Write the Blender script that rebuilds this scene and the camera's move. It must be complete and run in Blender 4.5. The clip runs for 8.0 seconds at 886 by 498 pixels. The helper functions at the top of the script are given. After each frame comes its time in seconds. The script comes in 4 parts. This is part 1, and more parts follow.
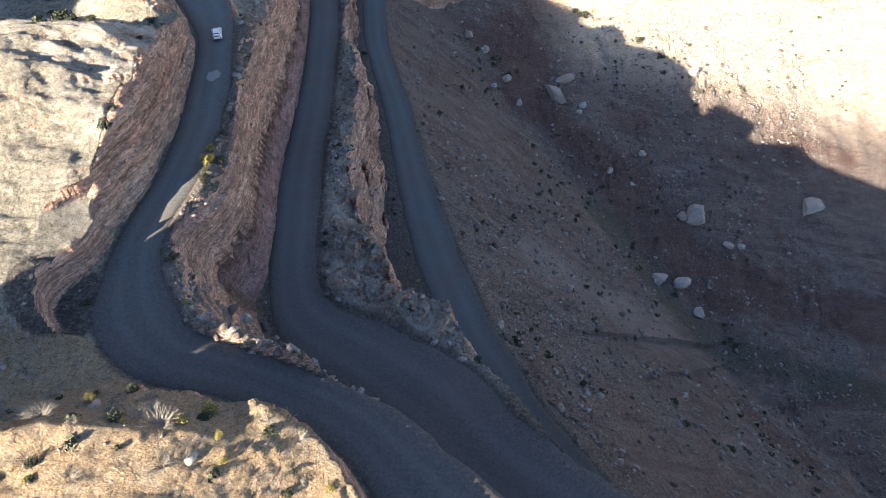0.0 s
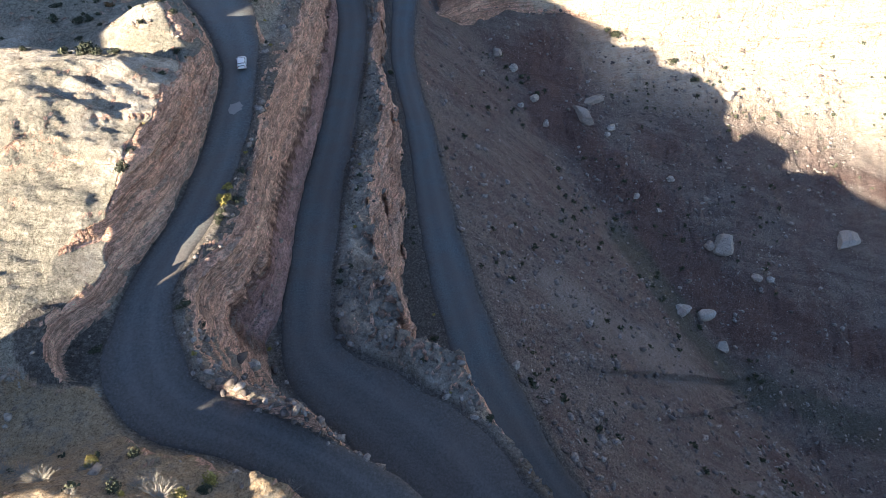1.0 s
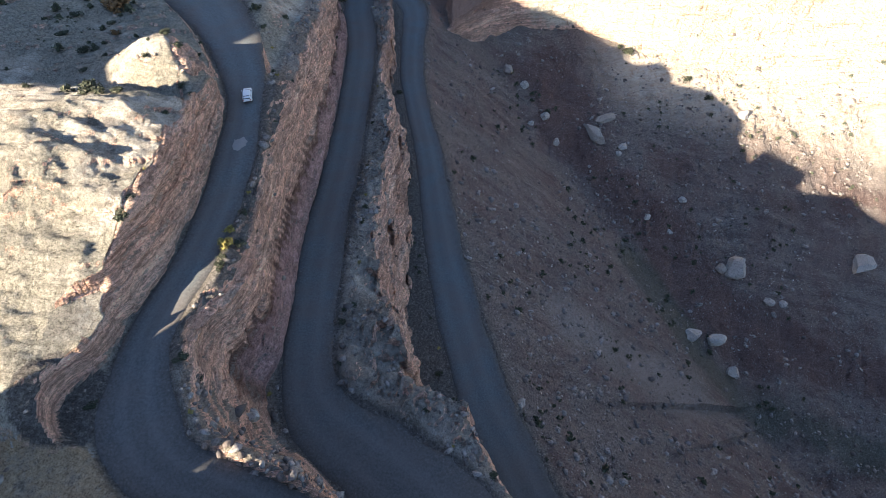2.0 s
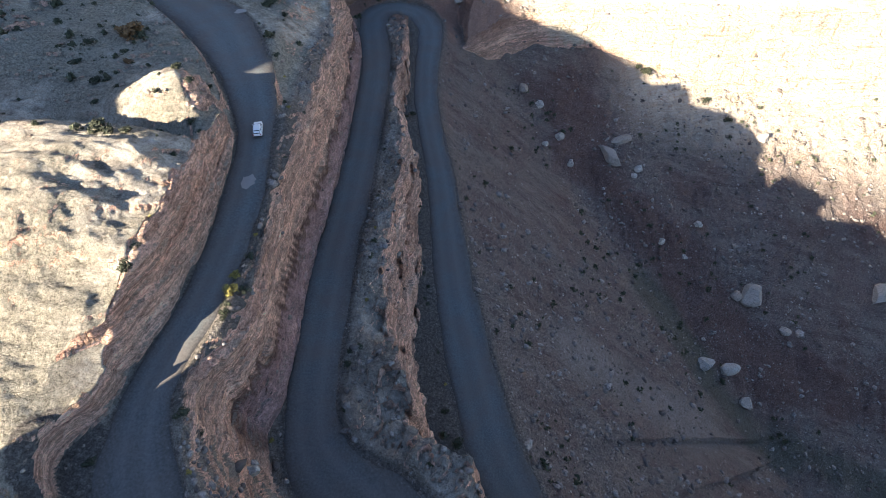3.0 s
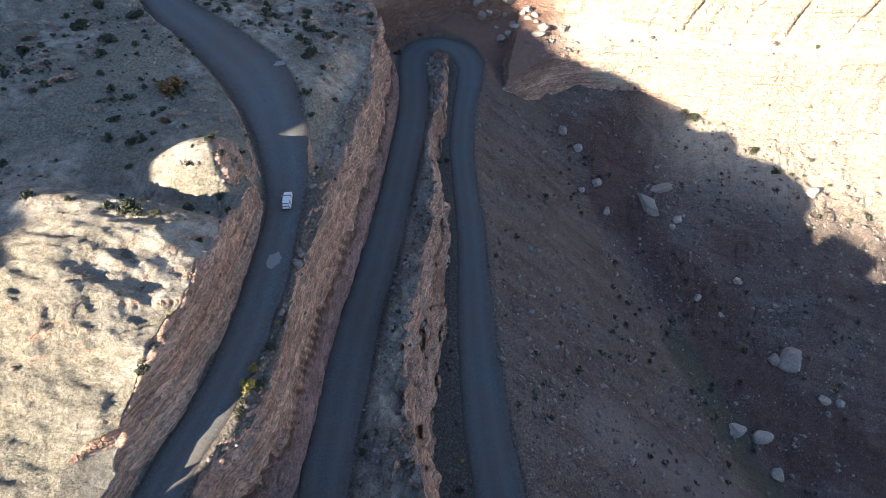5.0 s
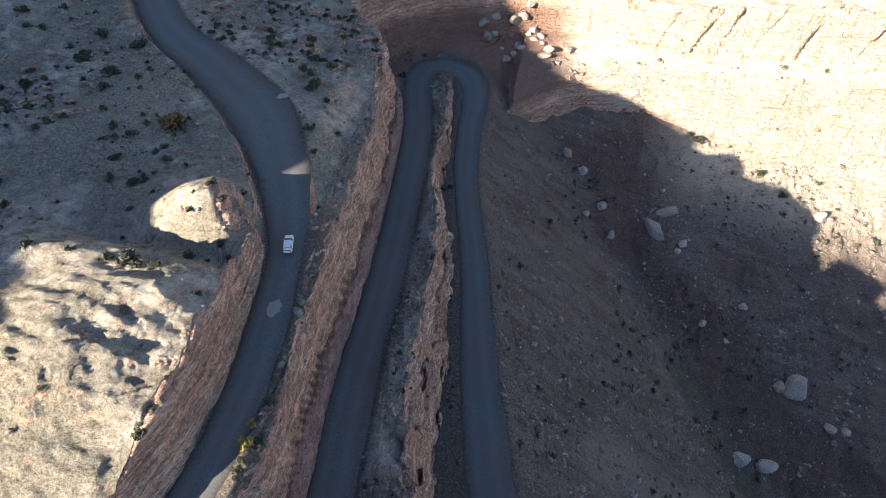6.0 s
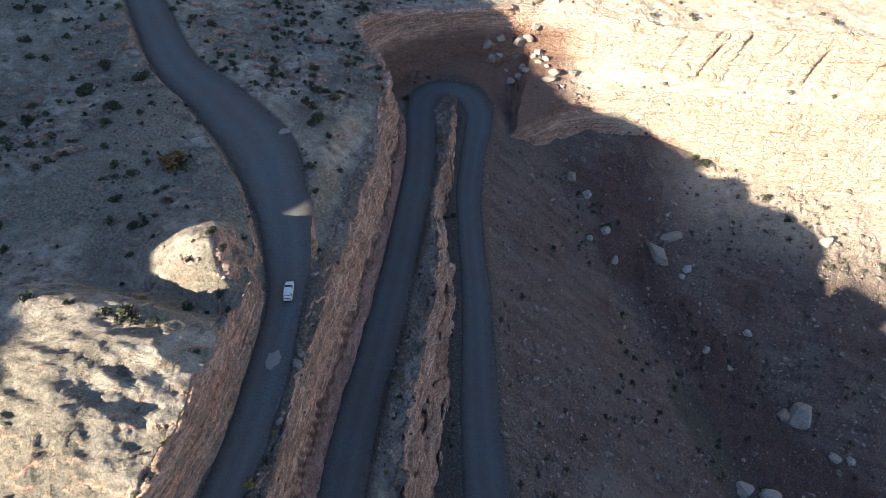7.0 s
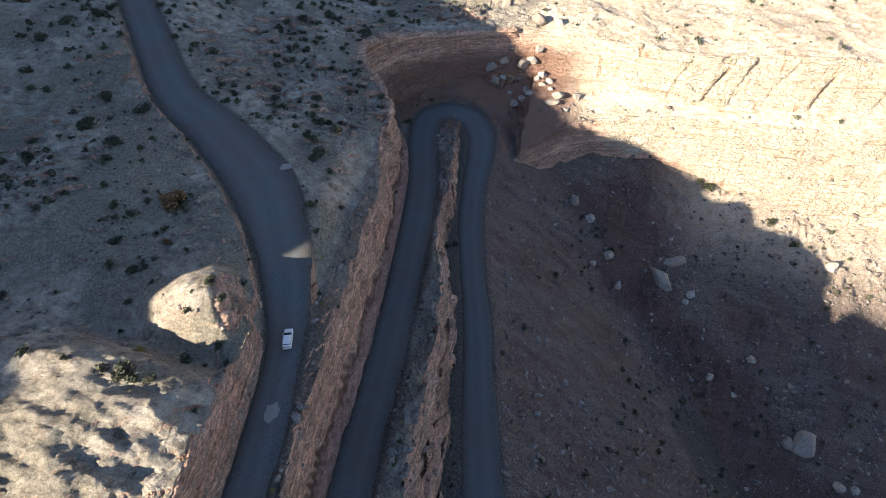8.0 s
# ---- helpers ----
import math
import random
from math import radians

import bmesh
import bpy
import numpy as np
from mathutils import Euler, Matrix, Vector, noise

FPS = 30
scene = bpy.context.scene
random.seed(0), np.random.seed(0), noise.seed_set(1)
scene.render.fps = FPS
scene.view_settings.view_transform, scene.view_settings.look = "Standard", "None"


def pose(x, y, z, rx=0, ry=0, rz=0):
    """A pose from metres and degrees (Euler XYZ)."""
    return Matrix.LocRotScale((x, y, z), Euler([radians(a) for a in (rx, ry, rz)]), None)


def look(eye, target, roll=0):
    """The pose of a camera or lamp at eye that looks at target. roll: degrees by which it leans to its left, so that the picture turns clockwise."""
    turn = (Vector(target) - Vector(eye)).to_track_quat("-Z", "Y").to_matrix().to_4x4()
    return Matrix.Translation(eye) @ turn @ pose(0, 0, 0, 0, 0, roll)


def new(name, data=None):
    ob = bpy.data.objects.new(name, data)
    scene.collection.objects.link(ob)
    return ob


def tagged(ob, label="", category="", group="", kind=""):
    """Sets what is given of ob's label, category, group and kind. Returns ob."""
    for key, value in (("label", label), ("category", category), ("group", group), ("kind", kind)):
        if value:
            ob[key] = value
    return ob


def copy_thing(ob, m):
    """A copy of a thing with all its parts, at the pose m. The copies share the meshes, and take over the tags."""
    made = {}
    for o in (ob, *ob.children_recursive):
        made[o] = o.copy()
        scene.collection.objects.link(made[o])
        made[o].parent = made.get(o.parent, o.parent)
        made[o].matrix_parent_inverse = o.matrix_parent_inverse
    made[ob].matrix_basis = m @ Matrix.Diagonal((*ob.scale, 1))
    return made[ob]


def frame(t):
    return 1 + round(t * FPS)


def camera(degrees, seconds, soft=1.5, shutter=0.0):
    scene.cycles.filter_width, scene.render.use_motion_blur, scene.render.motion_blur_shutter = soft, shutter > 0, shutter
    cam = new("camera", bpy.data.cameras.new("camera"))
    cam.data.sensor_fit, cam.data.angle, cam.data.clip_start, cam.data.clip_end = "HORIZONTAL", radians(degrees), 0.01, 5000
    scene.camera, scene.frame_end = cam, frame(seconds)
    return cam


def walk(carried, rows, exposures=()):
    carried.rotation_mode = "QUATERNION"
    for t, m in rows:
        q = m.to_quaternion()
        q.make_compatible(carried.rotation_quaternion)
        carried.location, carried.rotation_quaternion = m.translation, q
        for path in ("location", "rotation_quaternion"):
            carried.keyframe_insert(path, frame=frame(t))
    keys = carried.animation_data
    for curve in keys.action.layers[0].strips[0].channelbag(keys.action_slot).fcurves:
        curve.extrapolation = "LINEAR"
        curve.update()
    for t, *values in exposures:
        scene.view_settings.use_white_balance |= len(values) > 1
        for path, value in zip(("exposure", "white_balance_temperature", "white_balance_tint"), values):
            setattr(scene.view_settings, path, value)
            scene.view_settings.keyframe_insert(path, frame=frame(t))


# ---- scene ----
cam = camera(78.7, 8.0, soft=0.6)
METRES, EYE, TILT, LEAN, TURN = 66.0, 90.0, -47.8, 0.0, 0.0
ROWS = [
    (0.0, 0.0, 0.0, 0.0, -0.0, 0.0, -0.0),
    (0.5, 0.0034, 0.0193, 0.0596, 1.0, -0.03, -1.1),
    (1.0, 0.0053, 0.0379, 0.119, 2.2, -0.11, -2.45),
    (1.5, 0.0051, 0.0548, 0.1762, 2.84, -0.19, -3.15),
    (3.0, -0.0002, 0.0997, 0.3474, 4.26, -0.38, -4.77),
    (3.5, -0.0045, 0.1141, 0.4103, 5.8, -0.53, -6.44),
    (4.0, -0.0097, 0.1245, 0.4629, 6.46, -0.63, -7.18),
    (4.5, -0.0166, 0.1352, 0.521, 7.0, -0.76, -7.74),
    (6.0, -0.039, 0.16, 0.7086, 7.88, -0.97, -8.73),
    (6.5, -0.0469, 0.1666, 0.7742, 8.08, -1.04, -8.93),
    (7.0, -0.0562, 0.1741, 0.8422, 8.27, -1.1, -9.15),
    (7.5, -0.0644, 0.1816, 0.9075, 8.46, -1.14, -9.33),
    (8.0, -0.0751, 0.1894, 0.9742, 8.59, -1.2, -9.5),
]
walk(cam, [(t, pose(0, 0, EYE, TILT, LEAN, TURN) @ pose(METRES * x, METRES * y, METRES * z, 90 + pitch, roll, yaw)) for t, x, y, z, yaw, pitch, roll in ROWS],
     exposures=[(0.0, 2.44, 5940, 11), (3.0, 2.42, 5930, 11), (6.0, 2.13, 5970, 11), (8.0, 1.88, 5980, 11)])

# ---- daylight: low sun from behind on the left, clear sky ----
SUN_AZ, SUN_EL = 226.0, 21.06
to_sun = Vector((math.sin(radians(SUN_AZ)) * math.cos(radians(SUN_EL)), math.cos(radians(SUN_AZ)) * math.cos(radians(SUN_EL)), math.sin(radians(SUN_EL))))
world = bpy.data.worlds.new("sky")
scene.world = world
world.use_nodes = True
wn = world.node_tree.nodes
sky = wn.new("ShaderNodeTexSky")
sky.sky_type = "NISHITA"
sky.sun_disc = False
sky.sun_elevation = radians(SUN_EL)
sky.sun_rotation = radians(SUN_AZ)
sky.altitude = 1500
world.node_tree.links.new(sky.outputs[0], wn["Background"].inputs[0])
wn["Background"].inputs[1].default_value = 0.062
sun = new("sun", bpy.data.lights.new("sun", "SUN"))
sun.data.energy = 5.0
sun.data.angle = radians(0.5)
sun.data.color = (1.0, 0.84, 0.6)
sun.matrix_world = look(to_sun * 400, (0, 0, 0))

# ---- materials ----


def material(name):
    m = bpy.data.materials.new(name)
    m.use_nodes = True
    return m, m.node_tree.nodes, m.node_tree.links, m.node_tree.nodes["Principled BSDF"]


def noise_node(nt, links, scale, detail=6.0, rough=0.6, vec=None, distort=0.0):
    n = nt.new("ShaderNodeTexNoise")
    n.inputs["Scale"].default_value = scale
    n.inputs["Detail"].default_value = detail
    n.inputs["Roughness"].default_value = rough
    n.inputs["Distortion"].default_value = distort
    if vec is not None:
        links.new(vec, n.inputs["Vector"])
    return n


def ramp_node(nt, links, src, stops):
    r = nt.new("ShaderNodeValToRGB")
    el = r.color_ramp.elements
    while len(el) < len(stops):
        el.new(0.5)
    for e, (p, c) in zip(el, stops):
        e.position, e.color = p, (*c, 1) if len(c) == 3 else c
    links.new(src, r.inputs[0])
    return r


def mix_node(nt, links, fac, a, b, mode="MIX"):
    m = nt.new("ShaderNodeMix")
    m.data_type, m.blend_type = "RGBA", mode
    for sock, v in ((m.inputs[0], fac), (m.inputs[6], a), (m.inputs[7], b)):
        if isinstance(v, (int, float)):
            sock.default_value = v
        elif isinstance(v, tuple):
            sock.default_value = (*v, 1)
        else:
            links.new(v, sock)
    return m.outputs[2]


def math_node(nt, links, op, a, b=0.0, clamp=False):
    m = nt.new("ShaderNodeMath")
    m.operation, m.use_clamp = op, clamp
    for sock, v in zip(m.inputs, (a, b)):
        if isinstance(v, (int, float)):
            sock.default_value = v
        else:
            links.new(v, sock)
    return m.outputs[0]


def math_vec(nt, links, a, b, amount):
    """a + b * amount, for vectors."""
    m = nt.new("ShaderNodeVectorMath")
    m.operation = "MULTIPLY_ADD"
    links.new(b, m.inputs[0])
    m.inputs[1].default_value = (amount, amount, amount)
    links.new(a, m.inputs[2])
    return m.outputs[0]


def bump_node(nt, links, height, strength, distance, normal=None):
    b = nt.new("ShaderNodeBump")
    b.inputs["Strength"].default_value = strength
    b.inputs["Distance"].default_value = distance
    links.new(height, b.inputs["Height"])
    if normal is not None:
        links.new(normal, b.inputs["Normal"])
    return b.outputs[0]


def grey(v):
    return (v, v, v)


def ground_material(face=False):
    """Desert ground (face: bare bedded rock on steep faces): pale slickrock and soil on the flats, banded red sandstone on the steep faces, brown talus with pale stones."""
    m, nt, lk, bsdf = material("cliff_rock" if face else "desert_ground")
    geo = nt.new("ShaderNodeNewGeometry")
    pos = geo.outputs["Position"]
    sep = nt.new("ShaderNodeSeparateXYZ")
    lk.new(pos, sep.inputs[0])
    nsep = nt.new("ShaderNodeSeparateXYZ")
    lk.new(geo.outputs["True Normal"], nsep.inputs[0])
    at = nt.new("ShaderNodeAttribute")
    at.attribute_name = "rock"
    asep = nt.new("ShaderNodeSeparateColor")
    lk.new(at.outputs["Color"], asep.inputs[0])
    talus, pale_sunlit, verge = asep.outputs[1], asep.outputs[2], at.outputs["Alpha"]
    big = noise_node(nt, lk, 0.055, 5, 0.6, pos).outputs[0]
    mid = noise_node(nt, lk, 0.4, 8, 0.7, pos).outputs[0]
    fine = noise_node(nt, lk, 1.9, 8, 0.75, pos).outputs[0]
    # beds seen on steep faces, nearly level
    comb = nt.new("ShaderNodeCombineXYZ")
    lk.new(math_node(nt, lk, "MULTIPLY", sep.outputs[0], 0.04), comb.inputs[0])
    lk.new(math_node(nt, lk, "MULTIPLY", sep.outputs[1], 0.04), comb.inputs[1])
    lk.new(sep.outputs[2], comb.inputs[2])
    band = noise_node(nt, lk, 0.55, 7, 0.7, comb.outputs[0], 0.25).outputs[0]
    comb2 = nt.new("ShaderNodeCombineXYZ")
    lk.new(sep.outputs[0], comb2.inputs[0])
    lk.new(sep.outputs[1], comb2.inputs[1])
    lk.new(math_node(nt, lk, "MULTIPLY", sep.outputs[2], 0.12), comb2.inputs[2])
    streak = noise_node(nt, lk, 0.5, 6, 0.7, comb2.outputs[0], 0.3).outputs[0]
    # slickrock with cracks and thin soil of the bench
    slick = ramp_node(nt, lk, mid, [(0.34, (0.15, 0.13, 0.108)), (0.44, (0.36, 0.31, 0.255)), (0.54, (0.5, 0.445, 0.37)), (0.66, (0.64, 0.58, 0.495))]).outputs[0]
    soil = ramp_node(nt, lk, fine, [(0.35, (0.14, 0.128, 0.1)), (0.5, (0.29, 0.262, 0.21)), (0.66, (0.46, 0.405, 0.33))]).outputs[0]
    slick = mix_node(nt, lk, ramp_node(nt, lk, big, [(0.44, grey(0)), (0.56, grey(1))]).outputs[0], slick, soil)
    slick = mix_node(nt, lk, ramp_node(nt, lk, fine, [(0.3, grey(0.75)), (0.45, grey(0))]).outputs[0], slick, (0.15, 0.12, 0.095))
    cell = nt.new("ShaderNodeTexVoronoi")
    cell.feature = "DISTANCE_TO_EDGE"
    cell.inputs["Scale"].default_value = 0.42
    cmap = nt.new("ShaderNodeMapping")
    cmap.inputs["Rotation"].default_value = (0, 0, 0.5)
    cmap.inputs["Scale"].default_value = (0.55, 1.25, 1.0)
    lk.new(pos, cmap.inputs[0])
    lk.new(math_vec(nt, lk, cmap.outputs[0], noise_node(nt, lk, 0.35, 4, 0.6, pos).outputs["Color"], 1.6), cell.inputs["Vector"])
    gap = ramp_node(nt, lk, cell.outputs["Distance"], [(0.01, grey(0.15)), (0.05, grey(0))]).outputs[0]
    slick = mix_node(nt, lk, gap, slick, (0.1, 0.08, 0.062))
    # sandy, ochre soil on the low hill by the bend
    hill = math_node(nt, lk, "MULTIPLY", math_node(nt, lk, "LESS_THAN", math_node(nt, lk, "ADD", sep.outputs[1], math_node(nt, lk, "MULTIPLY", mid, 8.0)), 40.0), ramp_node(nt, lk, mid, [(0.36, grey(0.2)), (0.52, grey(0.9))]).outputs[0])
    slick = mix_node(nt, lk, hill, slick, ramp_node(nt, lk, fine, [(0.32, (0.2, 0.135, 0.08)), (0.5, (0.42, 0.29, 0.17)), (0.66, (0.52, 0.39, 0.25))]).outputs[0])
    # talus: grey-brown scree, redder earth in tongues, pale stones of two sizes
    tal = ramp_node(nt, lk, fine, [(0.34, (0.055, 0.043, 0.038)), (0.47, (0.15, 0.122, 0.108)), (0.58, (0.225, 0.186, 0.165)), (0.72, (0.4, 0.35, 0.31))]).outputs[0]
    redd = ramp_node(nt, lk, mid, [(0.34, (0.075, 0.036, 0.03)), (0.66, (0.2, 0.112, 0.092))]).outputs[0]
    tal = mix_node(nt, lk, ramp_node(nt, lk, big, [(0.42, grey(0)), (0.58, grey(0.32))]).outputs[0], tal, redd)
    smap = nt.new("ShaderNodeMapping")
    smap.inputs["Rotation"].default_value = (0, 0, 0.52)
    smap.inputs["Scale"].default_value = (0.05, 0.32, 0.1)
    lk.new(pos, smap.inputs[0])
    wash = noise_node(nt, lk, 1.0, 6, 0.65, smap.outputs[0], 0.4).outputs[0]
    tal = mix_node(nt, lk, ramp_node(nt, lk, wash, [(0.52, grey(0)), (0.68, grey(0.45))]).outputs[0], tal, (0.27, 0.22, 0.2))
    tal = mix_node(nt, lk, ramp_node(nt, lk, wash, [(0.34, grey(0.6)), (0.46, grey(0))]).outputs[0], tal, (0.1, 0.07, 0.062))
    relief = fine
    for size, share in ((0.9, 0.84), (3.0, 0.6)):
        vor = nt.new("ShaderNodeTexVoronoi")
        vor.inputs["Scale"].default_value = size
        lk.new(pos, vor.inputs["Vector"])
        vsep = nt.new("ShaderNodeSeparateColor")
        lk.new(vor.outputs["Color"], vsep.inputs[0])
        peb = ramp_node(nt, lk, math_node(nt, lk, "ADD", vor.outputs["Distance"], math_node(nt, lk, "MULTIPLY", vsep.outputs[2], 0.22)), [(0.3, grey(1)), (0.36, grey(0))]).outputs[0]
        pebf = math_node(nt, lk, "MULTIPLY", peb, math_node(nt, lk, "GREATER_THAN", vsep.outputs[0], share))
        stone = mix_node(nt, lk, vsep.outputs[1], (0.16, 0.125, 0.105), (0.46, 0.42, 0.38))
        tal = mix_node(nt, lk, pebf, tal, stone)
        relief = math_node(nt, lk, "ADD", relief, math_node(nt, lk, "MULTIPLY", pebf, math_node(nt, lk, "MULTIPLY", talus, 0.3 / size)))
    # dark red earth, pale fine scree, olive scrub and smooth red banks, each where the land gives it
    so = nt.new("ShaderNodeAttribute")
    so.attribute_name = "soil"
    ssep = nt.new("ShaderNodeSeparateColor")
    lk.new(so.outputs["Color"], ssep.inputs[0])
    dark_red = ramp_node(nt, lk, fine, [(0.34, (0.05, 0.026, 0.023)), (0.5, (0.105, 0.056, 0.048)), (0.7, (0.21, 0.13, 0.11))]).outputs[0]
    tal = mix_node(nt, lk, ssep.outputs[0], tal, dark_red)
    tal = mix_node(nt, lk, ssep.outputs[1], tal, ramp_node(nt, lk, fine, [(0.34, (0.16, 0.14, 0.125)), (0.5, (0.27, 0.24, 0.215)), (0.7, (0.4, 0.36, 0.33))]).outputs[0])
    tal = mix_node(nt, lk, ssep.outputs[2], tal, ramp_node(nt, lk, fine, [(0.36, (0.04, 0.042, 0.032)), (0.6, (0.13, 0.128, 0.105))]).outputs[0])
    # banded cliffs with dark run-off streaks
    cliff = ramp_node(nt, lk, band, [(0.34, (0.07, 0.044, 0.037)), (0.41, (0.36, 0.215, 0.165)), (0.47, (0.6, 0.43, 0.335)), (0.51, (0.17, 0.105, 0.085)), (0.55, (0.5, 0.36, 0.285)), (0.68, (0.68, 0.56, 0.46))]).outputs[0]
    cliff = mix_node(nt, lk, 0.36, cliff, ramp_node(nt, lk, fine, [(0.36, (0.1, 0.065, 0.053)), (0.47, (0.42, 0.29, 0.23)), (0.6, (0.66, 0.5, 0.41))]).outputs[0])
    cliff = mix_node(nt, lk, ramp_node(nt, lk, streak, [(0.32, grey(0.25)), (0.42, grey(0))]).outputs[0], cliff, (0.17, 0.1, 0.078))
    purple = mix_node(nt, lk, fine, (0.12, 0.082, 0.086), (0.36, 0.262, 0.264))
    # the shade inside a level crevice is painted as a dark band
    crevice_shade = ramp_node(nt, lk, asep.outputs[0], [(0.0, grey(0)), (0.35, grey(0.85)), (0.55, grey(0.85)), (0.95, grey(0))]).outputs[0]
    cliff = mix_node(nt, lk, ramp_node(nt, lk, asep.outputs[0], [(0.45, grey(0)), (0.7, grey(0.9))]).outputs[0], cliff, purple)
    cliff = mix_node(nt, lk, crevice_shade, cliff, (0.07, 0.045, 0.04))
    # the faces break into blocks
    rmap = nt.new("ShaderNodeMapping")
    rmap.inputs["Scale"].default_value = (0.55, 0.55, 1.0)
    lk.new(pos, rmap.inputs[0])
    rvec = math_vec(nt, lk, rmap.outputs[0], noise_node(nt, lk, 0.5, 5, 0.65, pos).outputs["Color"], 1.5)
    chunk = None
    for size, low, joint in ((0.6, 0.82, 0.12), (2.2, 0.85, 0.08)):
        vor = nt.new("ShaderNodeTexVoronoi")
        vor.inputs["Scale"].default_value = size
        lk.new(rvec, vor.inputs["Vector"])
        vsep = nt.new("ShaderNodeSeparateColor")
        lk.new(vor.outputs["Color"], vsep.inputs[0])
        edge = nt.new("ShaderNodeTexVoronoi")
        edge.feature = "DISTANCE_TO_EDGE"
        edge.inputs["Scale"].default_value = size
        lk.new(rvec, edge.inputs["Vector"])
        cliff = mix_node(nt, lk, 1.0, cliff, ramp_node(nt, lk, vsep.outputs[0], [(0.0, grey(low)), (0.9, grey(1.15))]).outputs[0], "MULTIPLY")
        cliff = mix_node(nt, lk, ramp_node(nt, lk, edge.outputs["Distance"], [(0.015, grey(joint)), (0.07, grey(0))]).outputs[0], cliff, (0.06, 0.04, 0.034))
        bit = math_node(nt, lk, "MULTIPLY", math_node(nt, lk, "ADD", vsep.outputs[1], math_node(nt, lk, "MULTIPLY", ramp_node(nt, lk, edge.outputs["Distance"], [(0.0, grey(0)), (0.2, grey(1))]).outputs[0], 0.8)), 0.42 / size)
        chunk = bit if chunk is None else math_node(nt, lk, "ADD", chunk, bit)
    cliff = mix_node(nt, lk, 1.0, cliff, (1.56, 1.43, 1.36), "MULTIPLY")
    base = mix_node(nt, lk, talus, slick, tal)
    pale = ramp_node(nt, lk, mid, [(0.3, (0.6, 0.53, 0.435)), (0.5, (0.74, 0.675, 0.57)), (0.7, (0.81, 0.765, 0.67))]).outputs[0]
    steep = math_node(nt, lk, "ADD", nsep.outputs[2], math_node(nt, lk, "MULTIPLY", math_node(nt, lk, "SUBTRACT", mid, 0.5), 0.6))
    wall = ramp_node(nt, lk, steep, [(0.36, grey(1)), (0.6, grey(0))]).outputs[0]
    wall = math_node(nt, lk, "MULTIPLY", wall, ramp_node(nt, lk, talus, [(0.7, grey(1)), (0.9, grey(0))]).outputs[0])
    if face:
        # dust and small stones lie on the ledges only
        wall = ramp_node(nt, lk, steep, [(0.8, grey(1)), (1.0, grey(0.35))]).outputs[0]
    col = mix_node(nt, lk, wall, base, cliff)
    pale = mix_node(nt, lk, ramp_node(nt, lk, streak, [(0.35, grey(0.75)), (0.44, grey(0))]).outputs[0], pale, (0.46, 0.26, 0.15))
    pale = mix_node(nt, lk, 1.0, pale, ramp_node(nt, lk, band, [(0.37, (0.68, 0.58, 0.48)), (0.45, (1.0, 0.99, 0.97)), (0.5, (0.78, 0.69, 0.58)), (0.55, (1.0, 1.0, 1.0)), (0.62, (0.92, 0.85, 0.75))]).outputs[0], "MULTIPLY")
    col = mix_node(nt, lk, pale_sunlit, col, mix_node(nt, lk, 0.1, pale, cliff))
    col = mix_node(nt, lk, so.outputs["Alpha"], col, ramp_node(nt, lk, fine, [(0.32, (0.17, 0.095, 0.07)), (0.5, (0.27, 0.158, 0.118)), (0.7, (0.38, 0.25, 0.19))]).outputs[0])
    dirt = ramp_node(nt, lk, fine, [(0.35, (0.07, 0.061, 0.054)), (0.54, (0.15, 0.132, 0.117)), (0.68, (0.3, 0.265, 0.235))]).outputs[0]
    col = mix_node(nt, lk, math_node(nt, lk, "MULTIPLY", verge, ramp_node(nt, lk, nsep.outputs[2], [(0.3, grey(0)), (0.6, grey(1))]).outputs[0]), col, dirt)
    micro = noise_node(nt, lk, 5.5, 5, 0.7, pos).outputs[0]
    col = mix_node(nt, lk, 0.85, col, ramp_node(nt, lk, micro, [(0.36, grey(0.34)), (0.48, grey(0.9)), (0.56, grey(1.0)), (0.66, grey(1.3))]).outputs[0], "MULTIPLY")
    col = mix_node(nt, lk, 1.0, col, (1.13, 1.13, 1.13), "MULTIPLY")
    lk.new(col, bsdf.inputs["Base Color"])
    bsdf.inputs["Roughness"].default_value = 0.95
    bsdf.inputs["Specular IOR Level"].default_value = 0.12
    h = math_node(nt, lk, "ADD", relief, math_node(nt, lk, "MULTIPLY", math_node(nt, lk, "ADD", band, chunk), math_node(nt, lk, "MULTIPLY", wall, 1.4)))
    h = math_node(nt, lk, "ADD", h, math_node(nt, lk, "MULTIPLY", mid, 1.2))
    h = math_node(nt, lk, "ADD", h, math_node(nt, lk, "MULTIPLY", micro, 0.35))
    lk.new(bump_node(nt, lk, h, 1.0, 0.8), bsdf.inputs["Normal"])
    return m


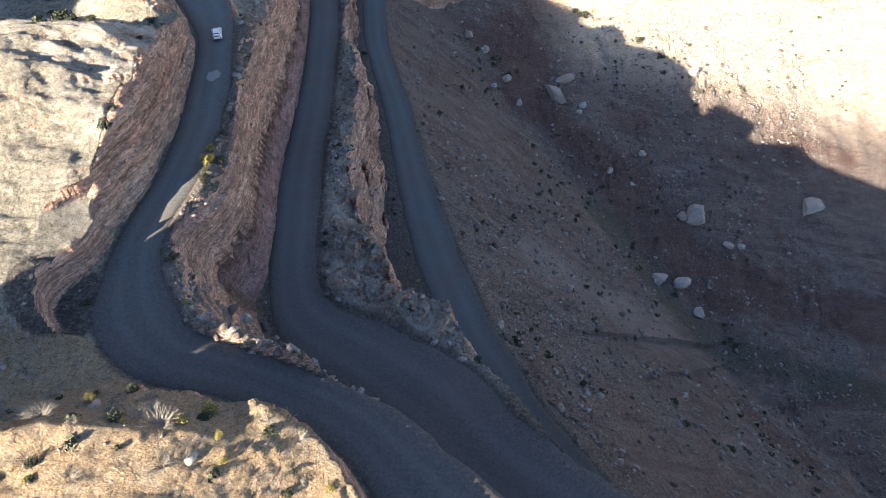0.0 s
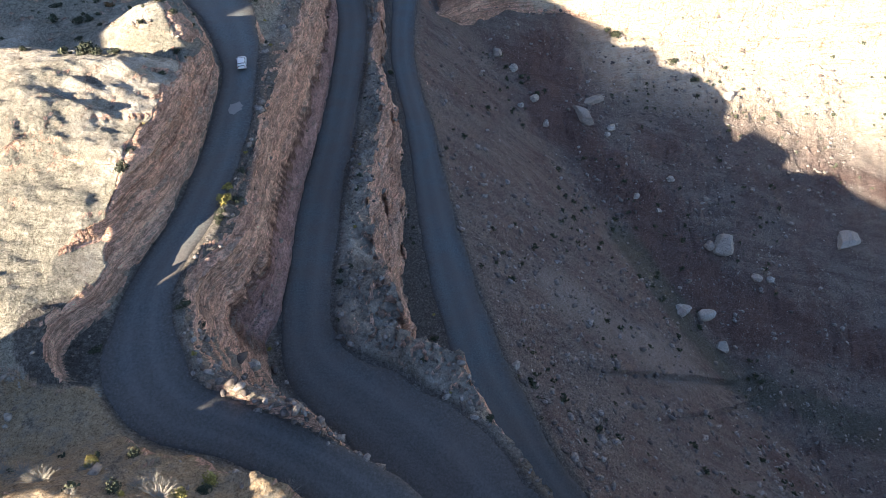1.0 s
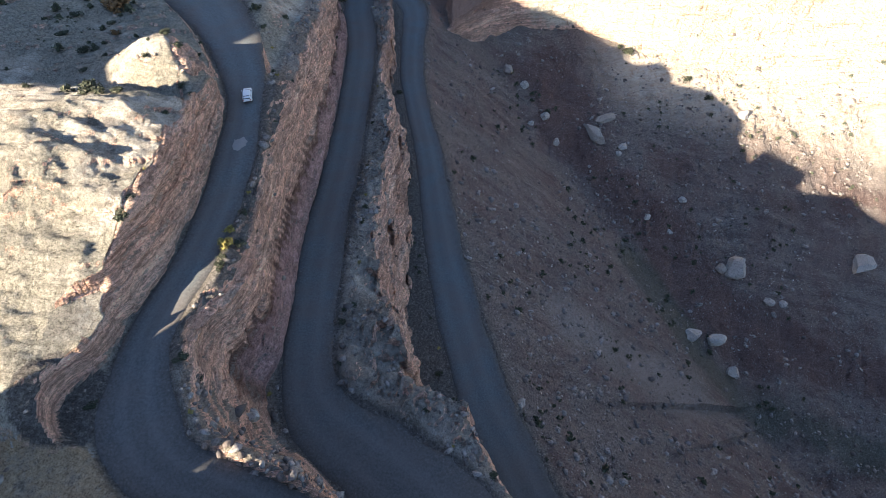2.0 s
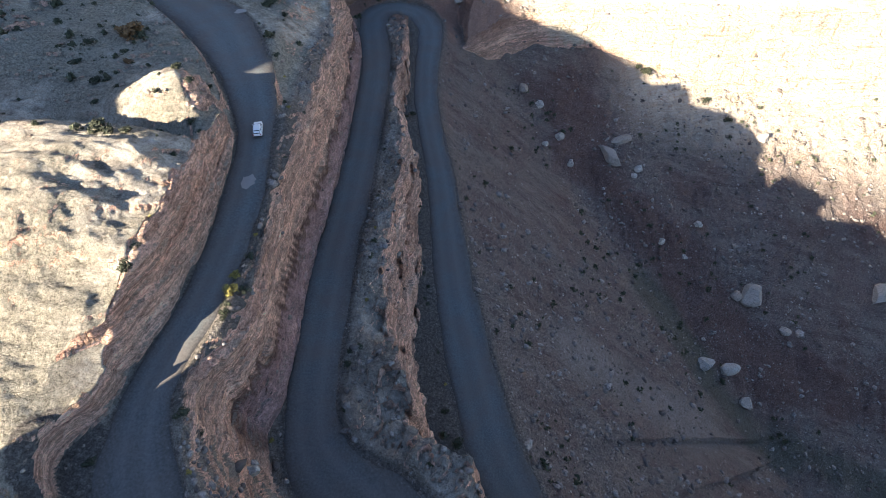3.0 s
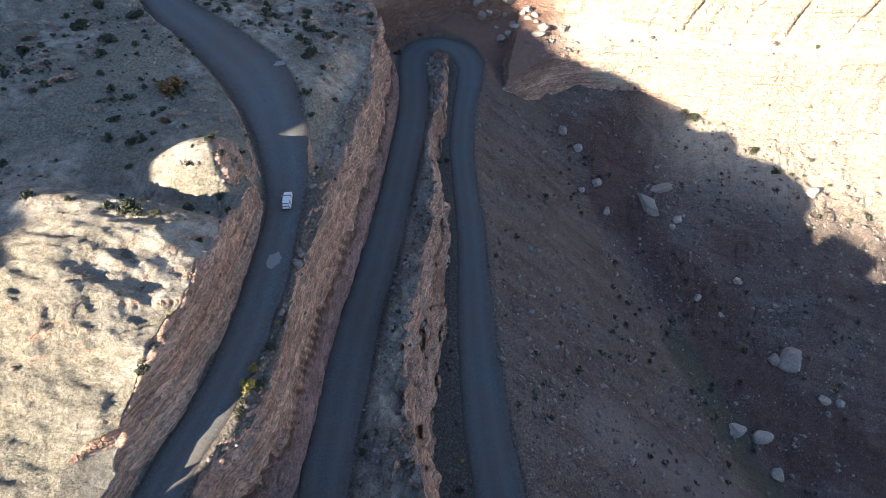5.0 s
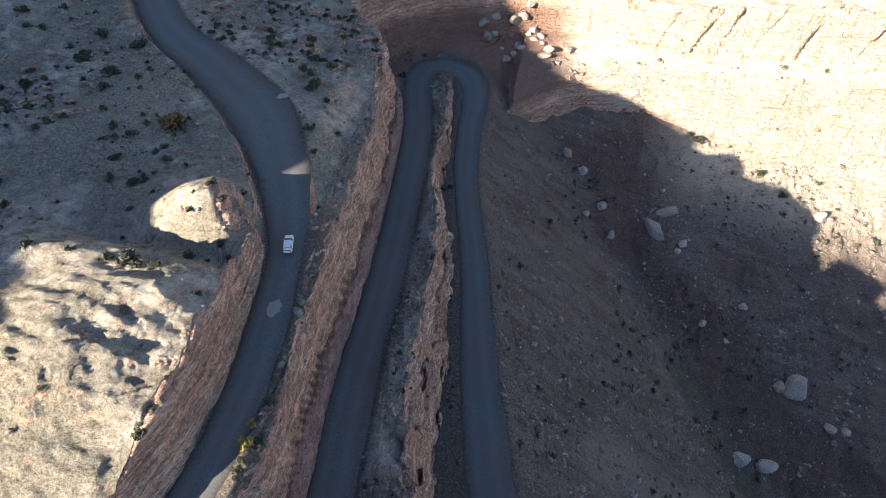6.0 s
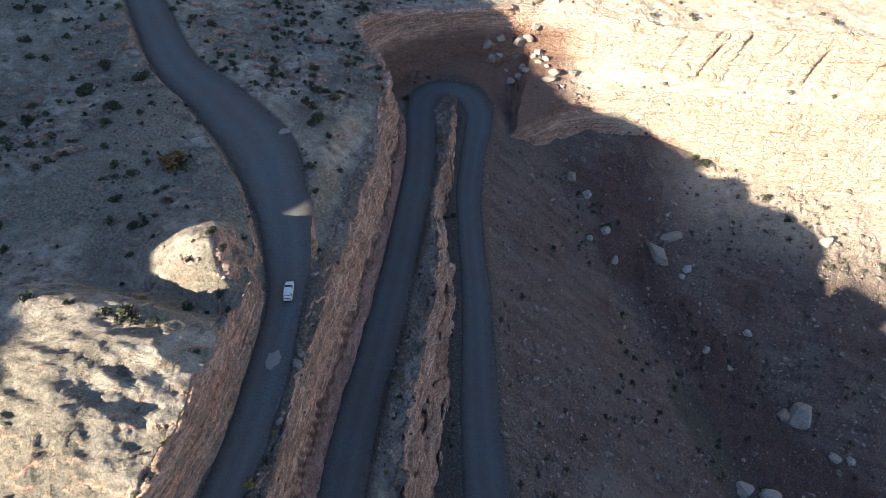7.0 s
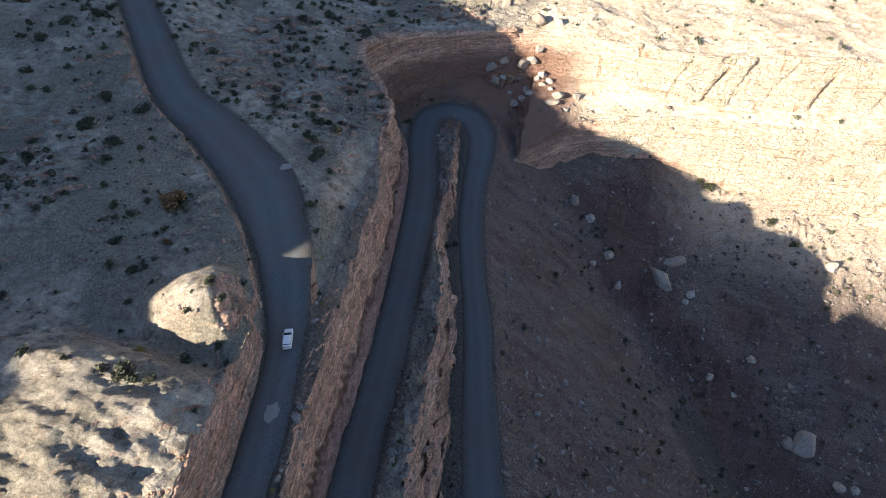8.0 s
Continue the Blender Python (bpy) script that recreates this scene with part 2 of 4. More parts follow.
def road_material():
    """Packed gravel road: grey, browner on the near stretch, with paler wheel tracks and dirt-brown, stony edges."""
    m, nt, lk, bsdf = material("gravel_road")
    pos = nt.new("ShaderNodeNewGeometry").outputs["Position"]
    at = nt.new("ShaderNodeAttribute")
    at.attribute_name = "across"
    a = at.outputs["Fac"]
    fine = noise_node(nt, lk, 3.0, 7, 0.7, pos).outputs[0]
    big = noise_node(nt, lk, 0.12, 4, 0.55, pos).outputs[0]
    col = ramp_node(nt, lk, fine, [(0.32, (0.074, 0.084, 0.089)), (0.68, (0.142, 0.16, 0.166))]).outputs[0]
    col = mix_node(nt, lk, ramp_node(nt, lk, big, [(0.4, grey(0)), (0.62, grey(0.7))]).outputs[0], col, (0.125, 0.107, 0.097))
    worn = noise_node(nt, lk, 0.6, 6, 0.7, pos).outputs[0]
    # the gravel turns darker and browner towards the near bends
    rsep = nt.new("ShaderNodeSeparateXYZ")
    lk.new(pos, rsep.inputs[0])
    near_brown = ramp_node(nt, lk, math_node(nt, lk, "ADD", math_node(nt, lk, "DIVIDE", rsep.outputs[1], 100.0), math_node(nt, lk, "MULTIPLY", big, 0.3)), [(0.48, grey(0.85)), (0.85, grey(0))]).outputs[0]
    col = mix_node(nt, lk, near_brown, col, ramp_node(nt, lk, fine, [(0.34, (0.055, 0.05, 0.048)), (0.66, (0.1, 0.091, 0.087))]).outputs[0])
    rim = math_node(nt, lk, "ADD", math_node(nt, lk, "ABSOLUTE", a), math_node(nt, lk, "MULTIPLY", math_node(nt, lk, "SUBTRACT", worn, 0.5), 0.7))
    track = math_node(nt, lk, "ABSOLUTE", math_node(nt, lk, "SUBTRACT", math_node(nt, lk, "ABSOLUTE", a), 0.33))
    col = mix_node(nt, lk, ramp_node(nt, lk, track, [(0.05, grey(0.07)), (0.2, grey(0))]).outputs[0], col, (0.24, 0.24, 0.24))
    edge = ramp_node(nt, lk, rim, [(0.5, grey(0)), (0.95, grey(0.95))]).outputs[0]
    col = mix_node(nt, lk, edge, col, ramp_node(nt, lk, fine, [(0.35, (0.06, 0.052, 0.047)), (0.6, (0.105, 0.092, 0.083)), (0.72, (0.2, 0.18, 0.165))]).outputs[0])
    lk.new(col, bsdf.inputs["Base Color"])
    bsdf.inputs["Roughness"].default_value = 0.85
    bsdf.inputs["Specular IOR Level"].default_value = 0.25
    lk.new(bump_node(nt, lk, fine, 0.4, 0.1), bsdf.inputs["Normal"])
    return m


def plain_material(name, color, rough=0.6, metal=0.0, spec=0.5):
    m, nt, lk, bsdf = material(name)
    tint = noise_node(nt, lk, 4.0, 3, 0.6).outputs[0]
    c2 = tuple(c * 0.82 for c in color)
    lk.new(mix_node(nt, lk, tint, color, c2), bsdf.inputs["Base Color"])
    bsdf.inputs["Roughness"].default_value = rough
    bsdf.inputs["Metallic"].default_value = metal
    bsdf.inputs["Specular IOR Level"].default_value = spec
    return m


GROUND, CLIFF, ROAD = ground_material(), ground_material(True), road_material()

# ---- the lie of the land ----
TABLE = np.random.RandomState(7).rand(256, 256)


def value_noise(x, y):
    ix, iy = np.floor(x).astype(int), np.floor(y).astype(int)
    fx, fy = x - ix, y - iy
    fx, fy = fx * fx * (3 - 2 * fx), fy * fy * (3 - 2 * fy)
    a, b = TABLE[ix % 256, iy % 256], TABLE[(ix + 1) % 256, iy % 256]
    c, d = TABLE[ix % 256, (iy + 1) % 256], TABLE[(ix + 1) % 256, (iy + 1) % 256]
    return (a + (b - a) * fx) * (1 - fy) + (c + (d - c) * fx) * fy


def fbm(x, y, size, octaves=4, gain=0.5):
    """Rough relief between about -1 and 1, its largest forms size metres across."""
    total, amp, norm = 0.0, 1.0, 0.0
    for k in range(octaves):
        f = 2.0**k / size
        total = total + amp * (value_noise(x * f * 0.9 + y * f * 0.43 + 17.3 * k, y * f * 0.9 - x * f * 0.43 + 9.1 * k) * 2 - 1)
        norm += amp
        amp *= gain
    return total / norm


def fbm3(x, y, z, size, octaves=3):
    """The same in three dimensions."""
    total, amp = 0.0, 1.0
    for k in range(octaves):
        f = 2.0**k / size
        iz = np.floor(z * f)
        fz = z * f - iz
        fz = fz * fz * (3 - 2 * fz)
        a = value_noise(x * f + (iz * 37.31) % 251, y * f + (iz * 91.7) % 253)
        b = value_noise(x * f + ((iz + 1) * 37.31) % 251, y * f + ((iz + 1) * 91.7) % 253)
        total = total + amp * ((a + (b - a) * fz) * 2 - 1)
        amp *= 0.55
    return total / 1.7


def blocks(x, y, long, wide, turn, seed=0.0):
    """Rock broken into blocks of about that size: a value for each block between -1 and 1, and the nearness to its edge (1 in a joint)."""
    c, s = math.cos(turn), math.sin(turn)
    wx, wy = x + 0.35 * wide * fbm(x, y, wide * 2, 2), y + 0.35 * wide * fbm(x + 33, y, wide * 2, 2)
    u, v = (wx * c + wy * s) / long, (wy * c - wx * s) / wide
    iu, iv = np.floor(u), np.floor(v)
    d1, d2, val = np.full(x.shape, 9.0), np.full(x.shape, 9.0), np.zeros(x.shape)
    for du in (-1, 0, 1):
        for dv in (-1, 0, 1):
            a, b = ((iu + du) % 256).astype(int), ((iv + dv) % 256).astype(int)
            px, py = iu + du + 0.1 + 0.8 * TABLE[a, b], iv + dv + 0.1 + 0.8 * TABLE[b, (a + 91) % 256]
            d = np.hypot(u - px, v - py)
            near = d < d1
            d2 = np.where(near, d1, np.minimum(d2, d))
            val = np.where(near, TABLE[(a + 17) % 256, (b + 53) % 256], val)
            d1 = np.where(near, d, d1)
    return val * 2 - 1, 1 - np.clip((d2 - d1) / 0.14, 0, 1)


def step(a, b, v):
    t = np.clip((v - a) / (b - a), 0, 1)
    return t * t * (3 - 2 * t)


def smooth_max(a, b, k):
    return 0.5 * (a + b + np.sqrt((a - b) ** 2 + k * k))


def spline(points, gap=1.0):
    """Points along a smooth curve through the given rows, about gap metres apart."""
    p = np.array(points, float)
    p = np.vstack([2 * p[0] - p[1], p, 2 * p[-1] - p[-2]])
    out = []
    for i in range(1, len(p) - 2):
        n = max(2, int(np.linalg.norm(p[i + 1, :2] - p[i, :2]) / gap))
        t = (np.arange(n) / n)[:, None]
        a, b, c, d = p[i - 1], p[i], p[i + 1], p[i + 2]
        out.append(0.5 * (2 * b + (c - a) * t + (2 * a - 5 * b + 4 * c - d) * t**2 + (3 * b - a - 3 * c + d) * t**3))
    out.append(p[-2:-1])
    return np.vstack(out)


def nearest(line, x, y):
    """For places x, y: the distance from the line (plus on its left), and the line's further columns at the nearest point."""
    shape = x.shape
    x, y = x.ravel(), y.ravel()
    dist, cols = np.empty(len(x)), np.empty((len(x), line.shape[1] - 2))
    lx, ly = line[:, 0], line[:, 1]
    for s in range(0, len(x), 20000):
        px, py = x[s : s + 20000], y[s : s + 20000]
        k = 5 * np.argmin((px[:, None] - lx[::5]) ** 2 + (py[:, None] - ly[::5]) ** 2, axis=1)
        around = np.clip(k[:, None] + np.arange(-5, 6), 0, len(line) - 1)
        k = around[np.arange(len(px)), np.argmin((px[:, None] - lx[around]) ** 2 + (py[:, None] - ly[around]) ** 2, axis=1)]
        best = np.full(len(px), 1e18)
        mx, my = (c[np.minimum(k + 1, len(line) - 1)] - c[np.maximum(k - 1, 0)] for c in (lx, ly))
        for off in (-1, 0):
            i = np.clip(k + off, 0, len(line) - 2)
            ax, ay, dx, dy = lx[i], ly[i], lx[i + 1] - lx[i], ly[i + 1] - ly[i]
            t = np.clip(((px - ax) * dx + (py - ay) * dy) / (dx * dx + dy * dy), 0, 1)
            qx, qy = px - ax - t * dx, py - ay - t * dy
            d = np.hypot(qx, qy)
            use = d < best
            best = np.where(use, d, best)
            tx, ty = np.where((t > 0) & (t < 1), dx, mx), np.where((t > 0) & (t < 1), dy, my)
            side = np.where(tx * qy - ty * qx >= 0, 1.0, -1.0)
            v = line[i, 2:] + (line[i + 1, 2:] - line[i, 2:]) * t[:, None]
            dist[s : s + 20000] = np.where(use, d * side, dist[s : s + 20000])
            cols[s : s + 20000] = np.where(use[:, None], v, cols[s : s + 20000])
    return dist.reshape(shape), [c.reshape(shape) for c in cols.T]


# upper road, from the lower right round its bend and away on to the bench: x, y, z, half its width
UPPER_A = [(60, -26, 18, 4.5), (25, 1, 22.5, 4.5), (6, 14.5, 25.8, 4.5), (-2, 20.3, 27.3, 4.6), (-9.8, 27.2, 29, 3.5), (-18.6, 31.1, 30.2, 3.1), (-25.6, 33, 31.4, 3.1), (-33.8, 34.8, 33, 3.8),
           (-38.6, 39.4, 34.2, 4.3), (-41.1, 45.6, 34.8, 3.4), (-41.9, 52.5, 35.6, 2.8), (-40.2, 63, 36.9, 2.8)]
UPPER_B = [(-39.9, 75, 38.1, 3), (-41.6, 88, 39, 3), (-43.2, 97.1, 39.6, 3), (-46, 106, 40.3, 3.7), (-52, 118, 41.3, 5), (-64, 135.5, 42.5, 7), (-81.7, 150, 43.5, 6.5),
           (-101.4, 163, 45.1, 5.3), (-116.4, 179, 47.4, 5), (-135, 200, 49.2, 5), (-175, 245, 52, 5)]
# height of the rock cut above the upper road, at the same places
CUT_A = [2, 3, 4, 4.5, 5, 8.5, 9.5, 8.5, 4, 4.4, 7.5, 10.5]
CUT_B = [10.5, 9, 6.5, 3.5, 2, 1.8, 2.5, 2.5, 2, 2, 2]
MIDDLE = [(60, -8, 15, 6), (25, 14, 18.6, 6), (7.8, 25.6, 19.2, 6.5), (-1.7, 35.3, 18.7, 7.5), (-10.6, 42.2, 18.2, 6.5), (-21.7, 49.9, 17.9, 4.8), (-25.7, 58, 17.5, 4), (-28, 72, 17, 4), (-30.1, 89.4, 16.6, 4),
          (-31.6, 115, 15.7, 4), (-34.2, 143, 14.9, 4), (-37.5, 170, 13.8, 4.3), (-41.6, 189, 13, 4.3), (-44.6, 200, 12.2, 4.5), (-46, 211, 11.4, 4.8), (-43.5, 218.5, 10.9, 4.8), (-38.5, 221.8, 10.3, 4.8)]
LOWER = [(-38.5, 221.8, 10.3, 4.8), (-31.5, 220.5, 9.1, 4.8), (-26.5, 212, 8.2, 4.6), (-24.9, 202, 7.2, 4.1), (-24.7, 193.2, 6, 3.7), (-22.3, 171.5, 3.8, 3.4), (-17.4, 151.4, 2, 3.3), (-13.7, 138, 0.2, 3.5),
         (-10, 120, -1.7, 3.9), (-6.8, 105, -3.5, 4.4), (-2.6, 89.4, -5.8, 5), (1.6, 76.6, -7.4, 5.3), (5.7, 65.3, -9.1, 5.2), (10.9, 56.5, -10.6, 5), (19, 43, -13, 5), (45, 10, -18, 5)]
# rims: the bench above the middle road, the alcove and the far wall; the ridge beside the lower road; the lower tier of the far wall
RIM_A = [(150, -115), (62, -20), (28, 7), (9, 19), (2, 24.5), (-7, 30), (-17, 34.6), (-24, 36.8), (-30.5, 39.3), (-33.2, 42), (-36, 48), (-37.8, 54), (-36.2, 62), (-35.8, 75), (-37.6, 88), (-39.6, 100), (-41.5, 112), (-43, 127), (-45, 147)]
RIM_B = [(-46.8, 165), (-48.5, 179), (-54, 191), (-64, 202), (-68.2, 213), (-62, 226), (-50, 235.5), (-38, 242.5), (-26, 248.5), (-12, 252.5), (2, 252), (14, 249), (28, 246.5), (50, 246), (75, 249), (110, 254), (160, 262), (300, 290), (600, 330)]
RIDGE = [(70, -18), (38, 12), (22, 27), (14, 35.5), (11, 41), (6, 47.5), (0, 52), (-5, 54.5), (-9.5, 58), (-11, 66), (-12.5, 75), (-14.5, 85), (-16, 96), (-16.5, 110), (-18, 122), (-20.5, 140), (-24.3, 155), (-29, 172), (-31.5, 190), (-33.2, 204), (-35, 214), (-37, 240), (-30, 320)]
TIER = [(-19, 202, 4), (-13, 209, 5), (-4, 217.5, 6.5), (6, 226, 8.5), (25, 233.5, 10), (50, 237, 10), (75, 238.5, 10), (100, 241.5, 9), (150, 251, 5), (300, 285, 0)]

UPPER_LINE = spline([(*p, c) for p, c in zip(UPPER_A + UPPER_B, CUT_A + CUT_B)])
MIDDLE_LINE, LOWER_LINE = spline(MIDDLE), spline(LOWER)
RIDGE_LINE, TIER_LINE = spline(RIDGE), spline(TIER)


RIM_Y, RIM_X = (88, 100, 112, 127, 147, 165, 179), (-37.6, -39.6, -41.5, -43, -45, -46.8, -48.5)


def ledges(h, size):
    """Relief cut into steps of that size, with a riser on each."""
    k = np.floor(h / size)
    f = h / size - k
    return size * (k + 0.35 * f + 0.65 * step(0.6, 0.95, f))


TAN = math.tan(radians(SUN_EL))


def along_sun(x, y):
    """Distance along the sun's way over the land, and across it."""
    a = radians(SUN_AZ - 180)
    return x * math.sin(a) + y * math.cos(a), y * math.sin(a) - x * math.cos(a)


def bench_height(x, y):
    """The bench on both sides of the upper road, the hill in its bend, and the far plateau."""
    d, (z, w, cut) = nearest(UPPER_LINE, x, y)
    turnout = np.where(d > 0, 5.5 * np.exp(-((x + 47) ** 2 + (y - 40.5) ** 2) / 22), 0)
    out = np.maximum(np.abs(d) - w - 0.4 - turnout, 0)
    lumps = fbm(x, y, 30, 4) * 2.6 + (0.4 - np.abs(fbm(x + 50, y, 13, 4))) * 1.6
    # the rounded dome and the small knob beside the cut, with a trough between them
    lumps = lumps + 2.2 * np.exp(-(((x + 62) / 13) ** 2) - ((y - 74) / 14) ** 2) + 5.4 * np.exp(-(((x + 57.5) / 10) ** 2) - ((y - 103) / 7.5) ** 2) - 4.6 * np.exp(-(((y + 0.1 * x - 87) / 4.2) ** 2)) * step(-90, -72, x) * step(-44, -50, x)
    slab, joint = blocks(x, y, 5.5, 2.4, 0.5)
    chip, crack = blocks(x, y, 1.8, 1.1, 0.3)
    broken = np.clip(0.45 + 1.6 * fbm(x - 60, y, 16, 3), 0.08, 0.9) * (0.15 + 0.85 * step(34, 46, y)) * (1 - 0.85 * step(232, 244, y) * step(-40, -20, x)) * (1 - 0.6 * np.exp(-(((x + 60) / 14) ** 2) - ((y - 74) / 18) ** 2)) * (1 - 0.4 * np.exp(-(((x + 58) / 22) ** 2) - ((y - 72) / 24) ** 2))
    sandy = 0.45 + 0.55 * step(34, 46, y)
    lumps = sandy * lumps
    calm = np.maximum(np.exp(-(((x + 58) / 22) ** 2) - ((y - 72) / 26) ** 2), step(44, 32, y))
    stepped = ledges(lumps + 0.5 * fbm(x, y, 3.5, 4), 0.75)
    lumps = lumps + (stepped - lumps) * (0.5 - 0.35 * calm) + (0.3 - 0.2 * calm) * fbm(x, y, 2.2, 4, 0.65)
    # the dome is cross-bedded: long low steps that fall away from the sun, thin ledges between them
    f = (y + 0.45 * x + 5 * fbm(x, y, 16, 3)) / 12.5
    f = f - np.floor(f)
    saw = (f / 0.8 - (f / 0.8 - (1 - f) / 0.2) * (f > 0.8)) * np.clip(0.6 + 1.4 * fbm(x + 20, y, 15, 2), 0, 1.2)
    thin = ledges(1.7 * fbm(x * 0.6 + y * 0.2, y * 1.5, 6, 4, 0.6), 0.42)
    lumps = lumps + calm * step(46, 52, y) * (0.5 * saw + 1.0 * thin + 0.1 * slab + 0.14 * chip - 0.2 * crack * (fbm(x + 5, y, 9, 2) > 0.1)) + calm * step(46, 40, y) * (0.5 * thin + 0.1 * chip)
    lumps = lumps + broken * (0.55 + 0.6 * step(95, 125, y)) * (slab - 0.6 * joint + 0.35 * chip - 0.2 * crack)
    face = np.maximum(out - 0.6 - 0.3 * slab - 0.5 * fbm(x, y, 5, 4), 0.25 * out) * (7 + 4 * fbm(x, y, 6, 4))
    crag = (0.9 * fbm(x, y, 4, 4) + 0.5 * slab) * sandy * step(7, 2.5, out)
    slope = 0.05 - 0.2 * step(40, 30, y)
    left = np.minimum(z + np.maximum(face, 0), z + cut + np.clip(slope * out, -5, 4) + lumps * step(0.5, 7, out) * step(1, 6, cut + 2) + crag * step(0, 2, out))
    # the side of the hill by the bend falls away steeply
    left = left - np.maximum(np.minimum(0.8 * np.clip(y - 22.2, 0, 9), left - z - 0.6), 0) * step(-18, -24, x) * step(38, 34, y)
    # rim beside the cut, lowered to a notch so that the sun just reaches the road
    u, v = along_sun(x, y)
    rim_u = np.interp(v, (66, 69, 70, 72.8), (-1.4, 3, 6.5, 9.5))
    rim = np.interp(v, (65.6, 66.6, 69, 70, 71.6, 72.6), (60, 39.3, 39.7, 40.3, 40.7, 60)) + np.where(u < rim_u, 0.12, TAN) * (rim_u - u)
    left = np.where((v > 65.6) & (v < 72.6) & (u < 40), np.minimum(left, np.maximum(rim - 0.3 * np.abs(fbm(x, y, 5, 3)), z)), left)
    right = z - 0.21 * np.maximum(out - 3, 0) + (lumps + 0.5 * fbm(x, y, 4, 3)) * step(1.0, 10, out) * 0.9
    right = smooth_max(right, 29.5 + lumps, 3)
    right = right - 3.4 * step(7.5, 1.0, np.hypot(x - np.interp(y, RIM_Y, RIM_X), 0)) * step(104, 118, y) * step(172, 158, y)
    return np.where(d > 0, left, right), d, out


RIM_LINE = spline(RIM_A + RIM_B)
RIM_LINE = np.c_[RIM_LINE, bench_height(RIM_LINE[:, 0], RIM_LINE[:, 1])[0]]


def land(x, y):
    """Height of the ground, and how far it is the lower beds of the cliff, talus, pale sandstone or sunlit talus
    painted pale, and road verge.
    """
    dl, (zl, wl) = nearest(LOWER_LINE, x, y)
    dm, (zm, wm) = nearest(MIDDLE_LINE, x, y)
    dc, (zc,) = nearest(RIM_LINE, x, y)
    dr, _ = nearest(RIDGE_LINE, x, y)
    dt, (zt,) = nearest(TIER_LINE, x, y)
    top, du, _ = bench_height(x, y)
    rock, rock_joint = blocks(x, y, 3.4, 2.2, 1.4)
    grit, grit_joint = blocks(x, y, 1.3, 0.9, 0.7)
    # canyon: the near slope below the lower road and the far slope opposite
    out = np.maximum(dl - wl - 0.6, 0)
    rill = fbm((x * 0.86 - y * 0.5) * 0.16, x * 0.5 + y * 0.86, 5, 4, 0.6)
    near_slope = zl - 0.8 * out + step(0, 6, out) * (fbm(x, y, 14, 5, 0.6) * 1.1 + fbm(x, y, 60, 2) * 2 + 0.5 * rill + 0.13 * grit + 0.3 * rock * (fbm(x, y, 20, 2) > 0.15)) - 0.02 * np.maximum(out - 60, 0)
    far_slope = -126.2 - 0.245 * x + 0.552 * y + fbm(x + 90, y, 30, 6, 0.55) * 2.8 + fbm(x, y, 7, 4, 0.6) * 0.8 + 0.15 * grit + 0.5 * rock * (fbm(x + 40, y, 18, 2) > 0.1) + 0.7 * fbm(x * 0.9, y * 0.2, 6, 3)
    canyon = np.where(dl > 0, smooth_max(near_slope, far_slope, 4), zl)
    canyon = np.maximum(canyon, -108 + fbm(x, y, 40, 4) * 3)
    canyon = np.where((dl <= 0) & (y > 214), np.maximum(canyon, np.minimum(far_slope, zl + 3)), canyon)
    # terrace of the middle road and the ridge of rock beside the lower one
    jag = fbm(x, y, 11, 5, 0.6) * 2.4 + 0.9 * rock
    din = dr + jag * 0.8
    rise = step(0, 3, np.abs(dm) - wm) * (dm < 0) * step(222, 205, y)
    tilt = step(130, 100, y) * step(58, 75, y)
    crest = rise * (0.9 + ledges(2.4 * fbm(x + 31, y, 9, 4), 0.7) + step(7, 2, din) * (0.9 * rock - 0.5 * rock_joint) + 0.2 * grit - 2.2 * tilt * step(6, 0, din))
    back = step(185, 150, y) * step(64, 86, y)
    din = din - 4.0 * back
    terrace = np.where(din > 0, zm + crest, zm + crest - np.maximum(-din, 0) * (8 - 4.2 * back))
    # cliff above the middle road, alcove and far wall
    wob = fbm(x, y, 9, 4) * 1.3 + fbm(x, y, 2.5, 3) * 0.5 + (0.7 * rock - 0.5 * rock_joint) * step(42, 64, y) * (1 - 0.8 * step(222, 236, y))
    wob = wob * (1 - 0.6 * step(190, 206, y) * step(0, -14, x))
    dcw = dc + wob * step(-8, 0, dc) * 0.9
    for cx, lean in ((26, 0.3), (52, -0.75), (86, -0.6), (94, -0.2), (128, -0.5)):
        dcw = dcw - 2.6 * np.exp(-(((x - cx + lean * (y - 245)) / 0.55) ** 2)) * step(236, 240, y) * step(262, 252, y)
    drop = np.maximum(-dcw, 0)
    steep = 1.6 + 4.2 * step(40, 62, y) * (1 - 0.85 * step(-42, -26, x) * step(20, 6, x) * step(225, 238, y)) + 1.2 * fbm(x, y, 9, 3)
    steep = np.maximum(steep, 1.35) + 3 * step(2, 14, x) * step(120, 90, y)
    # a narrow scree shoulder first, then the cliff
    ledge = 2.8 * step(48, 64, y) * step(170, 150, y)
    shoulder = np.minimum(drop, ledge)
    drop = np.maximum(drop - ledge, 0)
    steep = steep * (1 + 0.5 * step(48, 64, y) * step(170, 150, y))
    fall = np.minimum(drop * steep, 12 + np.maximum(drop - 12 / steep, 0) * np.minimum(2.3, steep))
    fall = ledges(fall + 0.5 * fbm(x, y, 3, 3), 2.1) * 0.6 + fall * 0.4 + shoulder * 0.65
    upper = np.where(dcw > 0, top, zc - fall)
    tier_in = dt + fbm(x, y, 9, 4) * 1.6 + 0.25 * rock
    tier = np.where(tier_in > 0, zt + 0.45 * np.minimum(tier_in, 14) + fbm(x, y, 3, 3) * 0.5, zt + tier_in * 4.5)
    tier = tier - 26 * step(-12, -20, x + 2 * fbm(x, y, 8, 4))
